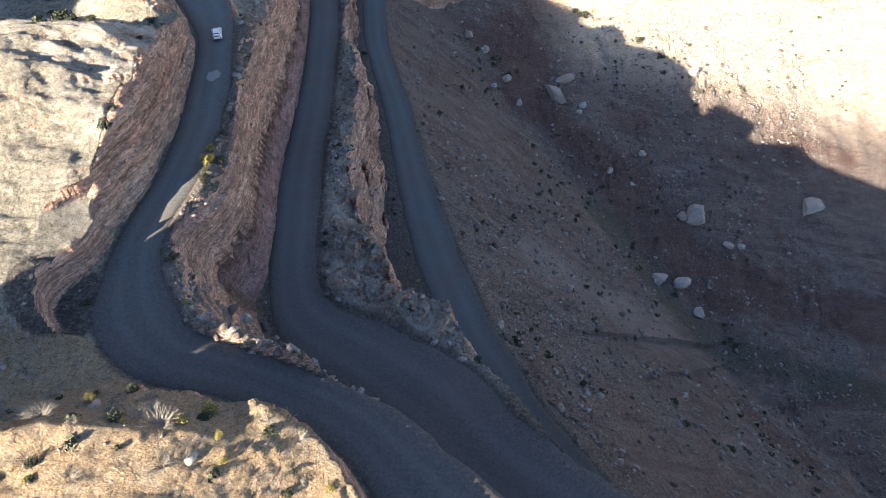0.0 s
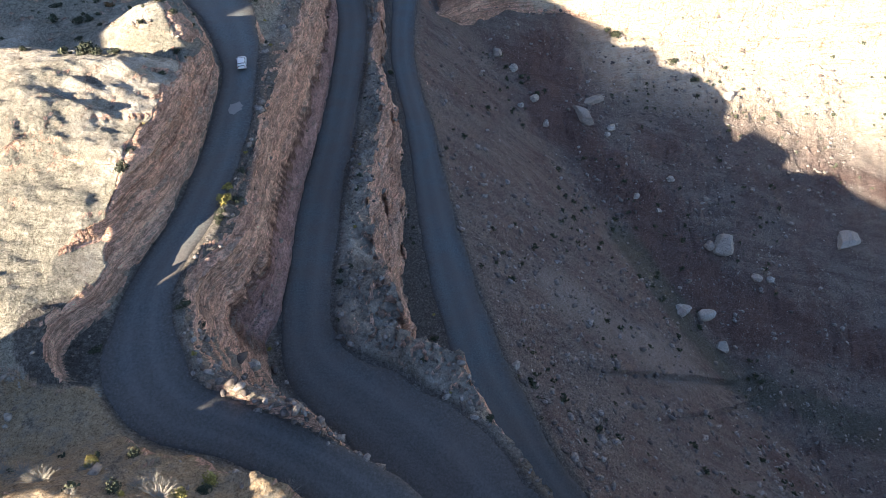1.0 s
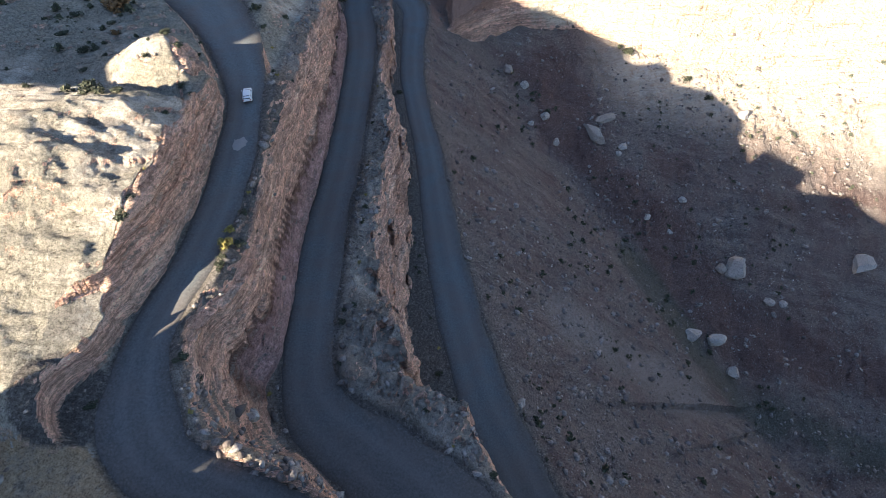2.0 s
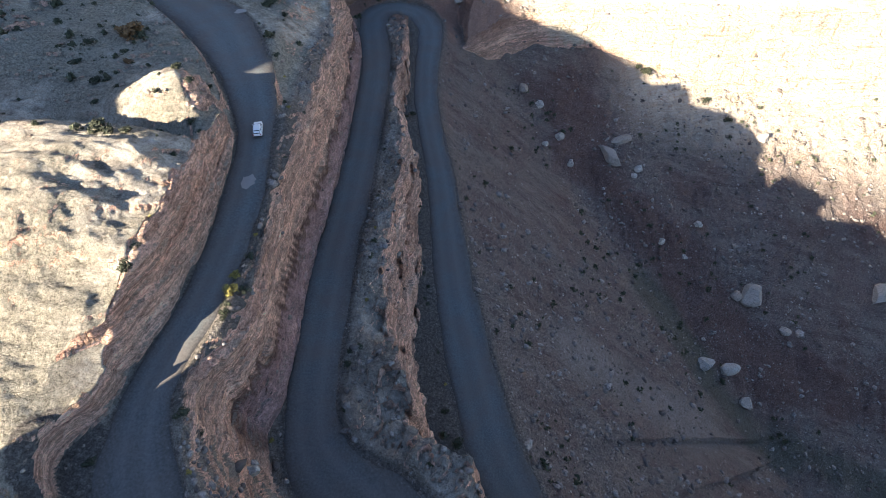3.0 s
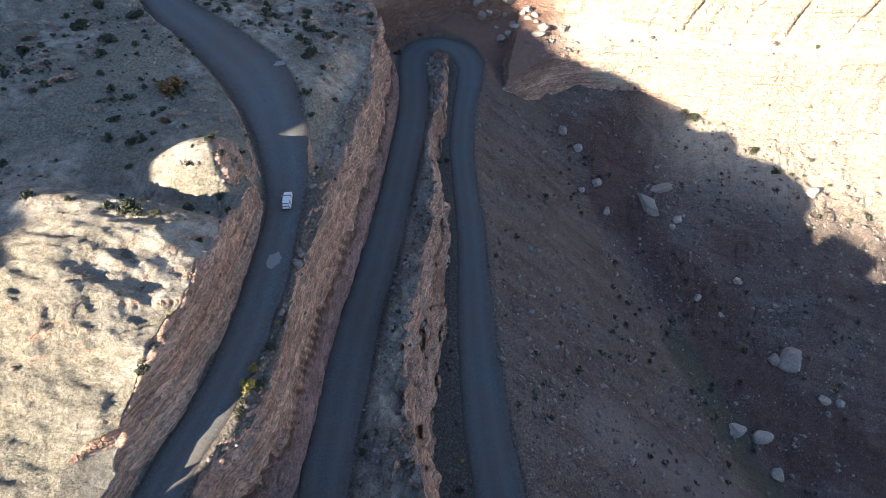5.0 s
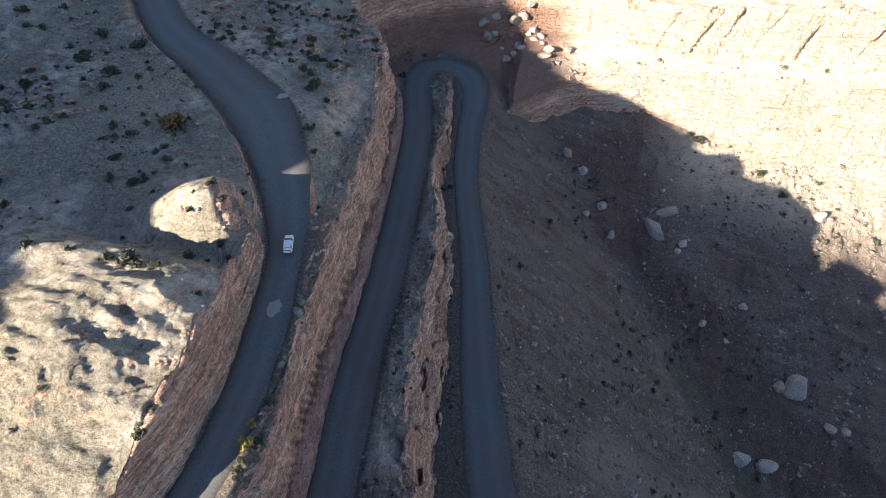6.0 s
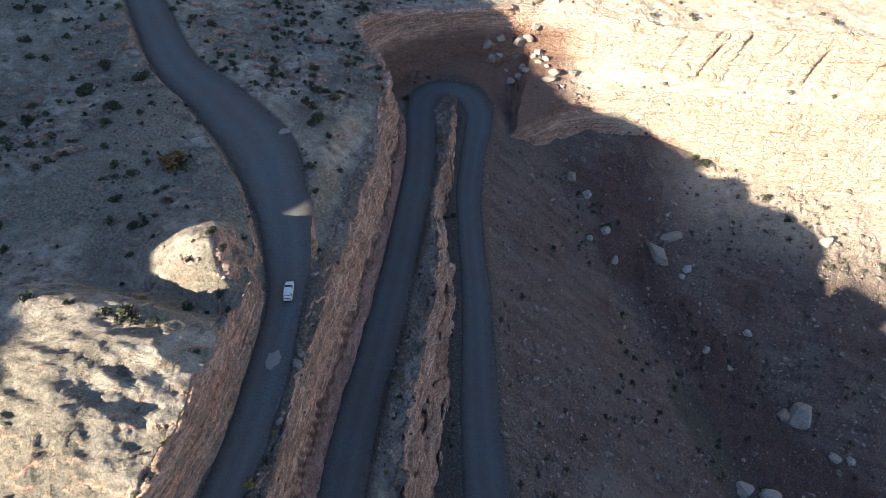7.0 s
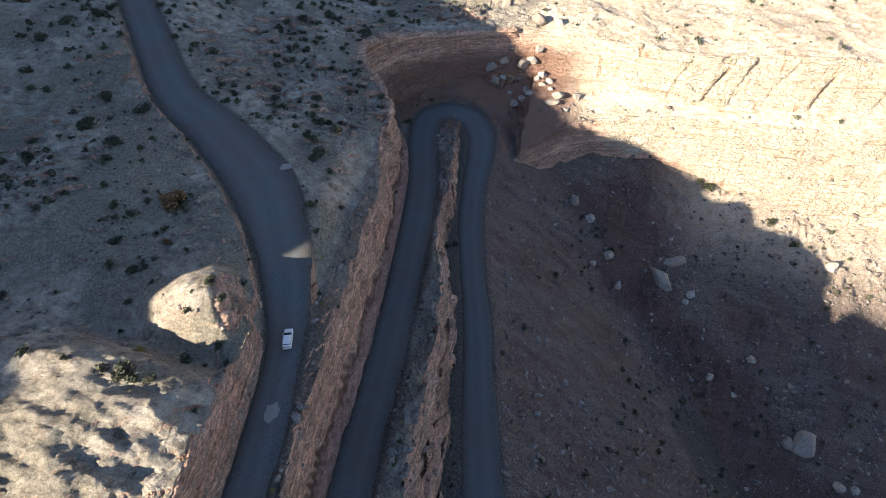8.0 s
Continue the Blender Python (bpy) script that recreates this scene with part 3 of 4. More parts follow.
    h = np.maximum(np.maximum(canyon, terrace), np.maximum(upper, tier))
    # unseen high ground behind on the left, added and shaped to shade most of the bench: a knoll and a long mesa
    u, v = along_sun(x, y)
    shade_knoll = np.interp(v, (45, 47.5, 64.6, 66), (20, 64.5, 68.5, 20))
    h = np.maximum(h, np.where((v > 44) & (v < 67), shade_knoll - np.maximum(np.abs(u + 60) - 3, 0) * 0.9, -500))
    crest_z = 54.3 + np.interp(v, (93, 98.5, 106.8, 113.3, 115.2, 119, 121.5, 123.2, 126, 128.6, 132, 136.9, 142.9, 149.3, 153.2, 159.9, 167.4, 186, 190, 195.5, 223, 300, 420),
                               (0, 51.7, 50.9, 51.2, 52.5, 54.2, 58, 63.5, 65, 65, 65.5, 66.5, 69, 70.1, 69.7, 71, 73.8, 77, 84, 90.1, 88, 110, 140))
    h = np.maximum(h, np.where(v > 93, crest_z - np.maximum(np.abs(u + 150) - 9, 0) * 1.1, -500))
    h = h + (0.9 + 0.5 * fbm(x, y, 4, 3)) * np.exp(-(((dc + 0.2) / 1.1) ** 2)) * step(44, 38, y) * step(60, 40, x)
    on_bench = step(-1, 1, dcw) * 1.0
    far_wall = step(205, 235, y) * step(-4, 10, x + 5 * fbm(x, y, 9, 3) + 1.2 * (h - 14)) * (h > far_slope + 1.5)
    # beds of the roads
    for d, z, w in ((du, None, None), (dm, zm, wm), (dl, zl, wl)):
        if z is None:
            continue
        bed = step(1.6, 0.2, np.abs(d) - w)
        h = h * (1 - bed) + (z - 0.12) * bed
        foot = np.maximum(np.abs(d) - w - 0.2, 0)
        h = np.where(foot < 6, np.minimum(h, z + np.minimum(foot, 1.0 + 0.4 * fbm(x, y, 7, 3)) * 5 + np.maximum(foot - 1.0 - 0.4 * fbm(x, y, 7, 3), 0) * (5 + 13 * step(50, 62, y))), h)
    _, (zu, wu, _c) = nearest(UPPER_LINE, x, y)
    bed = step(1.2, 0.2, np.abs(du) - wu)
    h = h * (1 - bed) + (zu - 0.12) * bed
    # sunlight on the upper far talus is put into its colour, as a paler tone
    far_wall = np.maximum(far_wall, 0.72 * step(198, 228, y) * step(35, 70, x) * (1 - on_bench))
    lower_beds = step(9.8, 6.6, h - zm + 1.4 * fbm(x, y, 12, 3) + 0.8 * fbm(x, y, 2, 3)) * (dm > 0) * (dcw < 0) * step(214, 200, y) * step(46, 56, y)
    talus = (1 - on_bench) * (1 - np.floor(far_wall + 0.001))
    talus = talus * (1 - 0.6 * (din > -1.5) * (dm < 0) * step(222, 205, y))
    talus = np.where((canyon >= h - 0.4) | (talus < 0.5), talus, 0.6)
    verge = np.maximum(np.maximum(step(1.8, 0.6, np.abs(dm) - wm), step(3.2, 0.6, np.abs(dl) - wl)), step(1.6, 0.3, np.abs(du) - wu))
    verge = np.maximum(verge, (np.abs(h - zl) < 1.2) * (dl < 0) * step(9, 6, -dl - wl) * (din < 0))
    shoulder_scree = (du < 0) * step(-3.0, -1.8, dcw + 1.2 * fbm(x, y, 6, 3)) * step(40, 50, y) * step(120, 105, y) * (np.abs(du) < 16)
    verge = np.maximum(verge, 0.9 * shoulder_scree)
    verge = np.maximum(verge, np.exp(-((x + 47) ** 2 + (y - 40.5) ** 2) / 30) > 0.4)
    return h, lower_beds, talus, far_wall, verge


BAND = spline([(26.8, 210), (33.2, 195.3), (48.8, 178.7), (67.1, 169.2), (82, 150.7), (100, 137.4), (129.4, 135), (174, 131), (240, 126)])
FAN = spline([(27, 101), (51.6, 99.3), (81, 101.9)])
GULLY = spline([(60, 150), (78, 130), (94.4, 114), (125, 109), (153, 105), (185, 98)])


def soils(x, y, h):
    """The kinds of soil where the walk shows them; elsewhere none."""
    near = (x > -80) & (x < 260) & (y > 50) & (y < 270)
    out = np.zeros((4, *x.shape))
    out[:, near] = soil_kinds(x[near], y[near], h[near])
    return out


def soil_kinds(x, y, h):
    """How far the ground is dark red earth, pale fine scree, olive scrub and smooth red bank."""
    db, _ = nearest(BAND, x, y)
    df, _ = nearest(FAN, x, y)
    dg, _ = nearest(GULLY, x, y)
    dl, (_, wl) = nearest(LOWER_LINE, x, y)
    patch = fbm(x, y, 14, 5, 0.6)
    low = step(6, 0, h) * (dl > wl)
    red = step(0.15, 0.75, np.exp(-((db / 13) ** 2)) + 0.75 * patch) * 0.6
    red = np.maximum(red, step(0.1, 0.6, fbm(x * 0.6 + 70, y, 20, 4)) * 0.6 * step(50, 90, x))
    fan = step(0.15, 1.0, np.exp(-((df / 10) ** 2)) * (1 + 0.7 * patch)) * 0.6 * step(90, 66, x)
    scrub = step(0.3, 0.8, np.exp(-((dg / 9) ** 2)) * (1 + 0.8 * patch)) * 0.8
    bank = step(26, 21, h + 2 * patch) * step(2, 6, h) * step(12, -2, x + 5 * fbm(x, y, 9, 3)) * step(-72, -66, x) * step(203, 212, y) * step(262, 250, y)
    dr, _ = nearest(RIDGE_LINE, x, y)
    bank = np.maximum(0.85 * bank, 0.55 * step(4, 1, np.abs(dr)) * step(70, 95, y) * step(214, 200, y) * step(-0.3, 0.3, patch))
    return red * low, fan * low, scrub * low, bank


def spaced(*runs):
    """Grid lines: runs of (from, to, step)."""
    return np.unique(np.concatenate([np.arange(a, b, s) for a, b, s in runs]).round(4))


def grid_mesh(name, xs, ys, fn, mat):
    gx, gy = np.meshgrid(xs, ys)
    h, beds, talus, pale_sunlit, verge = fn(gx, gy)
    ny, nx = gx.shape
    # steep faces are roughened sideways: proud beds, recesses and joints
    sy, sx = np.gradient(h, ys, xs)
    grade = np.hypot(sx, sy)
    push = np.clip((grade - 0.9) / 1.2, 0, 1) * (1 - verge)
    rough = 0.8 * fbm3(gx * 0.16, gy * 0.16, h, 2.6, 4) + 0.6 * fbm3(gx, gy, h * 0.45, 3.4, 5) * (1 - 0.7 * step(222, 235, gy))
    bare = step(46, 54, gy)
    rough = (1 - 0.6 * bare) * rough - 0.4 * bare
    soil = soils(gx, gy, h)
    gx, gy = gx - sx / (grade + 1e-6) * push * rough, gy - sy / (grade + 1e-6) * push * rough
    co = np.stack([gx, gy, h], -1).reshape(-1, 3)
    idx = np.arange(nx * ny).reshape(ny, nx)
    quads = np.stack([idx[:-1, :-1], idx[:-1, 1:], idx[1:, 1:], idx[1:, :-1]], -1).reshape(-1, 4)
    me = bpy.data.meshes.new(name)
    me.vertices.add(len(co))
    me.vertices.foreach_set("co", co.ravel())
    me.loops.add(quads.size)
    me.loops.foreach_set("vertex_index", quads.ravel())
    me.polygons.add(len(quads))
    me.polygons.foreach_set("loop_start", np.arange(0, quads.size, 4))
    me.polygons.foreach_set("use_smooth", np.ones(len(quads), bool))
    me.update()
    at = me.attributes.new("rock", "FLOAT_COLOR", "POINT")
    at.data.foreach_set("color", np.stack([beds, talus, pale_sunlit, verge], -1).astype(np.float32).ravel())
    at = me.attributes.new("soil", "FLOAT_COLOR", "POINT")
    at.data.foreach_set("color", np.stack(soil, -1).astype(np.float32).ravel())
    me.materials.append(mat)
    return new(name, me), h, (beds, talus, pale_sunlit, verge), soil


XS = spaced((-1600, -400, 60), (-400, -300, 8), (-300, -205, 4), (-205, -120, 1.1), (-120, -62, 0.5), (-62, -8, 0.22), (-8, 40, 0.4), (40, 170, 0.6), (170, 300, 1.5), (300, 500, 10), (500, 2000, 60))
YS = spaced((-1500, -300, 60), (-300, -120, 8), (-120, -40, 4), (-40, -14, 1.5), (-14, 10, 0.6), (10, 130, 0.4), (130, 228, 0.5), (228, 264, 0.35), (264, 340, 1.0), (340, 500, 8), (500, 2500, 60))
ground, HEIGHTS, ROCK, SOIL = grid_mesh("ground", XS, YS, land, GROUND)
tagged(ground, "canyon ground of red sandstone cliffs, pale slickrock and brown talus", "ground", kind="structure")


def height_at(x, y):
    i = int(np.clip(np.searchsorted(XS, x) - 1, 0, len(XS) - 2))
    j = int(np.clip(np.searchsorted(YS, y) - 1, 0, len(YS) - 2))
    u, v = (x - XS[i]) / (XS[i + 1] - XS[i]), (y - YS[j]) / (YS[j + 1] - YS[j])
    a = HEIGHTS[j, i] * (1 - u) + HEIGHTS[j, i + 1] * u
    b = HEIGHTS[j + 1, i] * (1 - u) + HEIGHTS[j + 1, i + 1] * u
    return float(a * (1 - v) + b * v)


def sample(grid, x, y):
    """A value of the land's grid at any place."""
    i = np.clip(np.searchsorted(XS, x) - 1, 0, len(XS) - 2)
    j = np.clip(np.searchsorted(YS, y) - 1, 0, len(YS) - 2)
    u, v = (x - XS[i]) / (XS[i + 1] - XS[i]), (y - YS[j]) / (YS[j + 1] - YS[j])
    return (grid[j, i] * (1 - u) + grid[j, i + 1] * u) * (1 - v) + (grid[j + 1, i] * (1 - u) + grid[j + 1, i + 1] * u) * v


def blur(a, n, axis):
    """Running mean over 2n + 1 rows or columns."""
    pad = [(0, 0), (0, 0)]
    pad[axis] = (n + 1, n)
    c = np.cumsum(np.pad(a, pad, mode="edge"), axis=axis)
    k = 2 * n + 1
    return (c[k:] - c[:-k]) / k if axis == 0 else (c[:, k:] - c[:, :-k]) / k


def cliff_face(name, line, offset, reach, side, gap, label, lip=0.0, depth=1.0, bed_size=1.9, cracks=()):
    """Bedded, blocky rock on the steep ground beside a line. offset: from the line to the top, side: which way it falls, reach: how far."""
    line = np.asarray(line)[:, :2]
    tan = np.gradient(blur(line, 3, 0), axis=0)
    tan /= np.linalg.norm(tan, axis=1)[:, None]
    way = np.stack([tan[:, 1], -tan[:, 0]], 1) * side
    way = blur(way, 4, 0)
    way /= np.linalg.norm(way, axis=1)[:, None]
    n = np.arange(0, reach, 0.2)
    off = np.broadcast_to(np.asarray(offset, float), (len(line),))[:, None]
    gx, gy = line[:, :1] + way[:, :1] * (off + n), line[:, 1:2] + way[:, 1:2] * (off + n)
    gz = blur(sample(HEIGHTS, gx, gy), 2, 0)
    fall = -np.gradient(gz, 0.2, axis=1)
    steep = blur(step(0.75, 1.5, fall), 2, 1)
    arc = np.concatenate([np.zeros((len(line), 1)), np.cumsum(np.hypot(0.2, np.diff(gz, axis=1)), axis=1)], 1)
    m = int(np.percentile(arc[:, -1], 90) / gap)
    pn, pz, pw, pf = (np.empty((len(line), m)) for _ in range(4))
    for k in range(len(line)):
        at = np.linspace(0, arc[k, -1], m)
        pn[k], pz[k], pw[k], pf[k] = np.interp(at, arc[k], n), np.interp(at, arc[k], gz[k]), np.interp(at, arc[k], steep[k]), np.interp(at, arc[k], fall[k])
    s = np.concatenate([[0], np.cumsum(np.hypot(*np.diff(line, axis=0).T))])[:, None] + 0 * pn
    bx, by = line[:, :1] + way[:, :1] * (off + pn), line[:, 1:2] + way[:, 1:2] * (off + pn)
    q = pz + 0.8 * fbm(bx, by, 30, 2)
    bed = fbm(q, 0 * q + 3.7, bed_size, 4, 0.6) + 0.35 * fbm3(bx * 0.1, by * 0.1, q, bed_size, 2)
    thin = fbm3(bx * 0.12, by * 0.12, q, 0.9, 3)
    big, joint = blocks(s, q, 2.2 * bed_size, 0.8 * bed_size, 0.03)
    small, _ = blocks(s, q, 1.4, 0.5, 0.05)
    swell = fbm3(bx, by, pz * 0.5, 7, 3)
    rough = 0.5 + depth * (0.95 * bed + 0.12 * thin + 0.4 * big + 0.05 * small - 0.3 * joint + 0.55 * swell)
    for cx, lean in cracks:
        rough = rough - 2.2 * np.exp(-(((bx - cx - lean * (pz - 22)) / 0.5) ** 2)) * step(4, 10, pz)
    top = np.maximum.accumulate(pw, axis=1)
    below = np.cumsum(pw, axis=1) * gap
    rough = rough + lip * np.exp(-((below / 2.6) ** 2)) * top
    ends = step(0, 4, s) * step(0, 4, s[-1:] - s)
    push = pw * ends * rough - (1 - pw * ends) * 0.6
    length = np.hypot(1, pf)
    px, py, pz = bx + way[:, :1] * push * pf / length, by + way[:, 1:2] * push * pf / length, pz + push / length
    k, m = px.shape
    co = np.stack([px, py, pz], -1).reshape(-1, 3)
    idx = np.arange(k * m).reshape(k, m)
    quads = np.stack([idx[:-1, :-1], idx[:-1, 1:], idx[1:, 1:], idx[1:, :-1]], -1)
    seen = (np.minimum(pw[:-1, :-1], pw[1:, 1:]) * ends[:-1, :-1]) > 0.02
    quads = (quads if side > 0 else quads[..., ::-1])[seen]
    me = bpy.data.meshes.new(name)
    me.from_pydata(co.tolist(), [], quads.tolist())
    me.polygons.foreach_set("use_smooth", np.ones(len(quads), bool))
    for tag, grids in (("rock", ROCK), ("soil", SOIL)):
        at = me.attributes.new(tag, "FLOAT_COLOR", "POINT")
        vals = [sample(np.asarray(g, float), bx, by) for g in grids]
        if tag == "rock":
            vals[3] = vals[3] * (1 - pw)
        at.data.foreach_set("color", np.stack(vals, -1).astype(np.float32).ravel())
    me.materials.append(CLIFF)
    return tagged(new(name, me), label, "cliff", kind="structure")


fine_rim = spline(RIM_A + RIM_B, 0.4)
main = (fine_rim[:, 1] > 43) & (fine_rim[:, 0] < -31) & (fine_rim[:, 1] < 186)
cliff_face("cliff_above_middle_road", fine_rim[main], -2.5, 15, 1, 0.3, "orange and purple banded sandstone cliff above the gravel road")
arch = (fine_rim[:, 1] > 178) & (fine_rim[:, 0] < -18)
cliff_face("alcove_wall", fine_rim[arch], -2.5, 12, 1, 0.35, "curved shaded sandstone alcove wall above the hairpin", 2.6, 0.7)
wall = (fine_rim[:, 1] > 200) & (fine_rim[:, 0] > -26) & (fine_rim[:, 0] < 190)
cliff_face("far_wall", fine_rim[wall][::2], -3, 22, 1, 0.45, "pale sunlit sandstone wall with level beds and cracks", 0.0, 0.9, 4.2, ((40, 0.35), (53, 0.5), (61, 0.3), (74, 0.5), (90, 0.4), (112, 0.5)))
fine_tier = spline(TIER, 0.7)
cliff_face("far_ledge", fine_tier[fine_tier[:, 0] < 180], -3, 10, 1, 0.35, "layered sandstone ledge at the foot of the far wall", 0.0, 0.8)
fine_ridge = spline(RIDGE, 0.4)
ridge = (fine_ridge[:, 1] > 56) & (fine_ridge[:, 1] < 216)
cliff_face("ridge_face", fine_ridge[ridge], -5, 20, 1, 0.3, "red sandstone face of the ridge beside the lower road")
fine_upper = spline([(*p, c) for p, c in zip(UPPER_A + UPPER_B, CUT_A + CUT_B)], 0.4)
cut = (fine_upper[:, 0] < -38) & (fine_upper[:, 1] > 50) & (fine_upper[:, 1] < 128)
cliff_face("road_cut", fine_upper[cut], -(fine_upper[cut, 3] + 8.5), 9.5, 1, 0.25, "rough tan rock cut rising beside the upper road")


def road_strip(name, line, label):
    """A road bed on its line, crowned, with ruts and ragged edges."""
    tan = np.gradient(line[:, :2], axis=0)
    tan /= np.linalg.norm(tan, axis=1)[:, None]
    side = np.stack([tan[:, 1], -tan[:, 0]], 1)
    across = np.linspace(-1, 1, 17)
    n = len(line)
    ragged = 1 + 0.22 * fbm(line[:, :1] + 40 * np.sign(across), line[:, 1:2], 7, 4, 0.65) * (np.abs(across) > 0.8)
    px = line[:, :1] + side[:, :1] * (line[:, 3:4] + 0.5) * across * ragged
    py = line[:, 1:2] + side[:, 1:2] * (line[:, 3:4] + 0.5) * across * ragged
    rut = -0.05 * np.exp(-(((np.abs(across) - 0.35) / 0.1) ** 2))
    pz = line[:, 2:3] + 0.1 * (1 - across**2) + rut - 0.25 * (np.abs(across) > 0.95) + 0.03 * fbm(px, py, 3, 3)
    co = np.stack([px, py, pz], -1).reshape(-1, 3)
    idx = np.arange(n * 17).reshape(n, 17)
    quads = np.stack([idx[:-1, :-1], idx[:-1, 1:], idx[1:, 1:], idx[1:, :-1]], -1).reshape(-1, 4)
    me = bpy.data.meshes.new(name)
    me.from_pydata(co.tolist(), [], quads.tolist())
    me.polygons.foreach_set("use_smooth", np.ones(len(quads), bool))
    at = me.attributes.new("across", "FLOAT", "POINT")
    at.data.foreach_set("value", np.tile(across, n).astype(np.float32))
    me.materials.append(ROAD)
    return tagged(new(name, me), label, "road", kind="structure")


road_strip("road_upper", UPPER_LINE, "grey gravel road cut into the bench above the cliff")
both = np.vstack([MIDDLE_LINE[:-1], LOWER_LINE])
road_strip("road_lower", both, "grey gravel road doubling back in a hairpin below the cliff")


# ---- things ----


def part(name, bm, mat, parent, label="", smooth=False):
    me = bpy.data.meshes.new(name)
    bm.to_mesh(me)
    bm.free()
    me.materials.append(mat)
    if smooth:
        me.polygons.foreach_set("use_smooth", np.ones(len(me.polygons), bool))
    ob = new(name, me)
    ob.parent = parent
    return tagged(ob, label)


def stone_material(name, dark, pale, per_island=False):
    m, nt, lk, bsdf = material(name)
    geo = nt.new("ShaderNodeNewGeometry")
    info = nt.new("ShaderNodeObjectInfo")
    pos = geo.outputs["Position"]
    rnd = geo.outputs["Random Per Island"] if per_island else info.outputs["Random"]
    fine = noise_node(nt, lk, 2.2, 8, 0.7, pos).outputs[0]
    col = mix_node(nt, lk, rnd, dark, pale)
    col = mix_node(nt, lk, ramp_node(nt, lk, fine, [(0.35, grey(0.85)), (0.55, grey(0))]).outputs[0], col, tuple(c * 0.45 for c in dark))
    lk.new(col, bsdf.inputs["Base Color"])
    bsdf.inputs["Roughness"].default_value = 0.9
    bsdf.inputs["Specular IOR Level"].default_value = 0.15
    lk.new(bump_node(nt, lk, fine, 0.8, 0.25), bsdf.inputs["Normal"])
    return m


BOULDER = stone_material("boulder_stone", (0.3, 0.25, 0.21), (0.45, 0.42, 0.38))
SCREE = stone_material("scree_stone", (0.12, 0.098, 0.088), (0.37, 0.33, 0.3), True)
BLOCK = stone_material("ledge_stone", (0.26, 0.19, 0.15), (0.5, 0.43, 0.36), True)


def heights(x, y):
    return sample(HEIGHTS, x, y)


def boulder_mesh(seed, long, wide, high):
    """An angular block: a ball cut by planes, then roughened."""
    rng = random.Random(seed)
    bm = bmesh.new()
    bmesh.ops.create_icosphere(bm, subdivisions=4, radius=1.0)
    cuts = []
    for _ in range(11):
        n = Vector((rng.uniform(-1, 1), rng.uniform(-1, 1), rng.uniform(-0.6, 1))).normalized()
        cuts.append((n, rng.uniform(0.55, 0.85)))
    for v in bm.verts:
        for n, k in cuts:
            d = v.co.dot(n)
            if d > k:
                v.co -= n * (d - k)
        v.co *= 1 + 0.07 * noise.noise(v.co * 2.5 + Vector((seed, 0, 0))) + 0.03 * noise.noise(v.co * 7)
        v.co = Vector((v.co.x * long / 1.5, v.co.y * wide / 1.5, v.co.z * high / 1.5))
    return bm


def boulder(x, y, long, wide, high, turn, seed, label):
    me = bpy.data.meshes.new("boulder")
    bm = boulder_mesh(seed, long, wide, high)
    bm.to_mesh(me)
    bm.free()
    me.materials.append(BOULDER)
    me.polygons.foreach_set("use_smooth", np.zeros(len(me.polygons), bool))
    ob = new("boulder", me)
    ob.matrix_world = pose(x, y, height_at(x, y) + high * 0.18, random.Random(seed).uniform(-14, 14), random.Random(seed + 1).uniform(-14, 14), turn)
    return tagged(ob, label, "boulder", "boulders on the canyon slopes")


PALE = "pale grey angular boulder lying on the scree"
BROWN = "brown weathered boulder half sunk in the scree"
for k, (bx, by, bl, bw, bh, bt, lab) in enumerate([
    (102.6, 157.5, 8.5, 7, 6, 20, PALE), (96.2, 156.5, 4.5, 3.6, 2.6, 70, PALE), (81.8, 129.6, 6.4, 5, 4.4, 30, PALE), (92.1, 131.5, 6.2, 4.4, 4, 10, PALE),
    (158.1, 169.1, 9, 7, 5.5, 40, PALE), (45.3, 193.5, 10.5, 4.6, 4.2, -38, PALE), (50.2, 200.5, 7, 3.2, 1.8, 25, PALE), (57.3, 192, 3.6, 2.4, 1.8, 60, PALE),
    (55.2, 189, 2.4, 2, 1.4, 10, PALE), (81.6, 178.1, 3, 2.6, 2, 0, PALE), (66.7, 168.3, 2.8, 2, 1.6, 50, PALE), (115.4, 148.2, 3.8, 3.2, 2.4, 15, PALE),
    (122, 149.2, 3.6, 2.8, 2.2, 80, PALE), (99.1, 122.1, 5, 4, 3, 35, BROWN), (110.2, 216.9, 4.2, 3.6, 3.4, 0, PALE), (10, 209.9, 3, 5.6, 3, 15, BROWN),
    (17, 205.4, 3.2, 2.6, 2, 40, BROWN), (75.8, 165.6, 2, 1.6, 1.2, 0, PALE), (96.7, 174.1, 2.2, 1.6, 1.2, 0, PALE), (-13.5, 257.5, 5, 4.4, 4, 10, BROWN),
    (-5.9, 256, 3.6, 3.2, 2.8, 50, BROWN), (4.9, 236, 3.2, 2.6, 2.4, 30, PALE), (12.6, 68, 2, 1.6, 1.2, 20, PALE), (-29.2, 45.5, 2, 1.5, 1.2, 0, BROWN), (25, 195, 3.5, 2.8, 2.4, 10, BROWN),
    (30, 186, 3, 2.2, 1.8, 60, BROWN), (20, 190, 2.6, 2, 1.6, 33, BROWN)]):
    boulder(bx, by, bl, bw, bh, bt, 40 + k, lab)

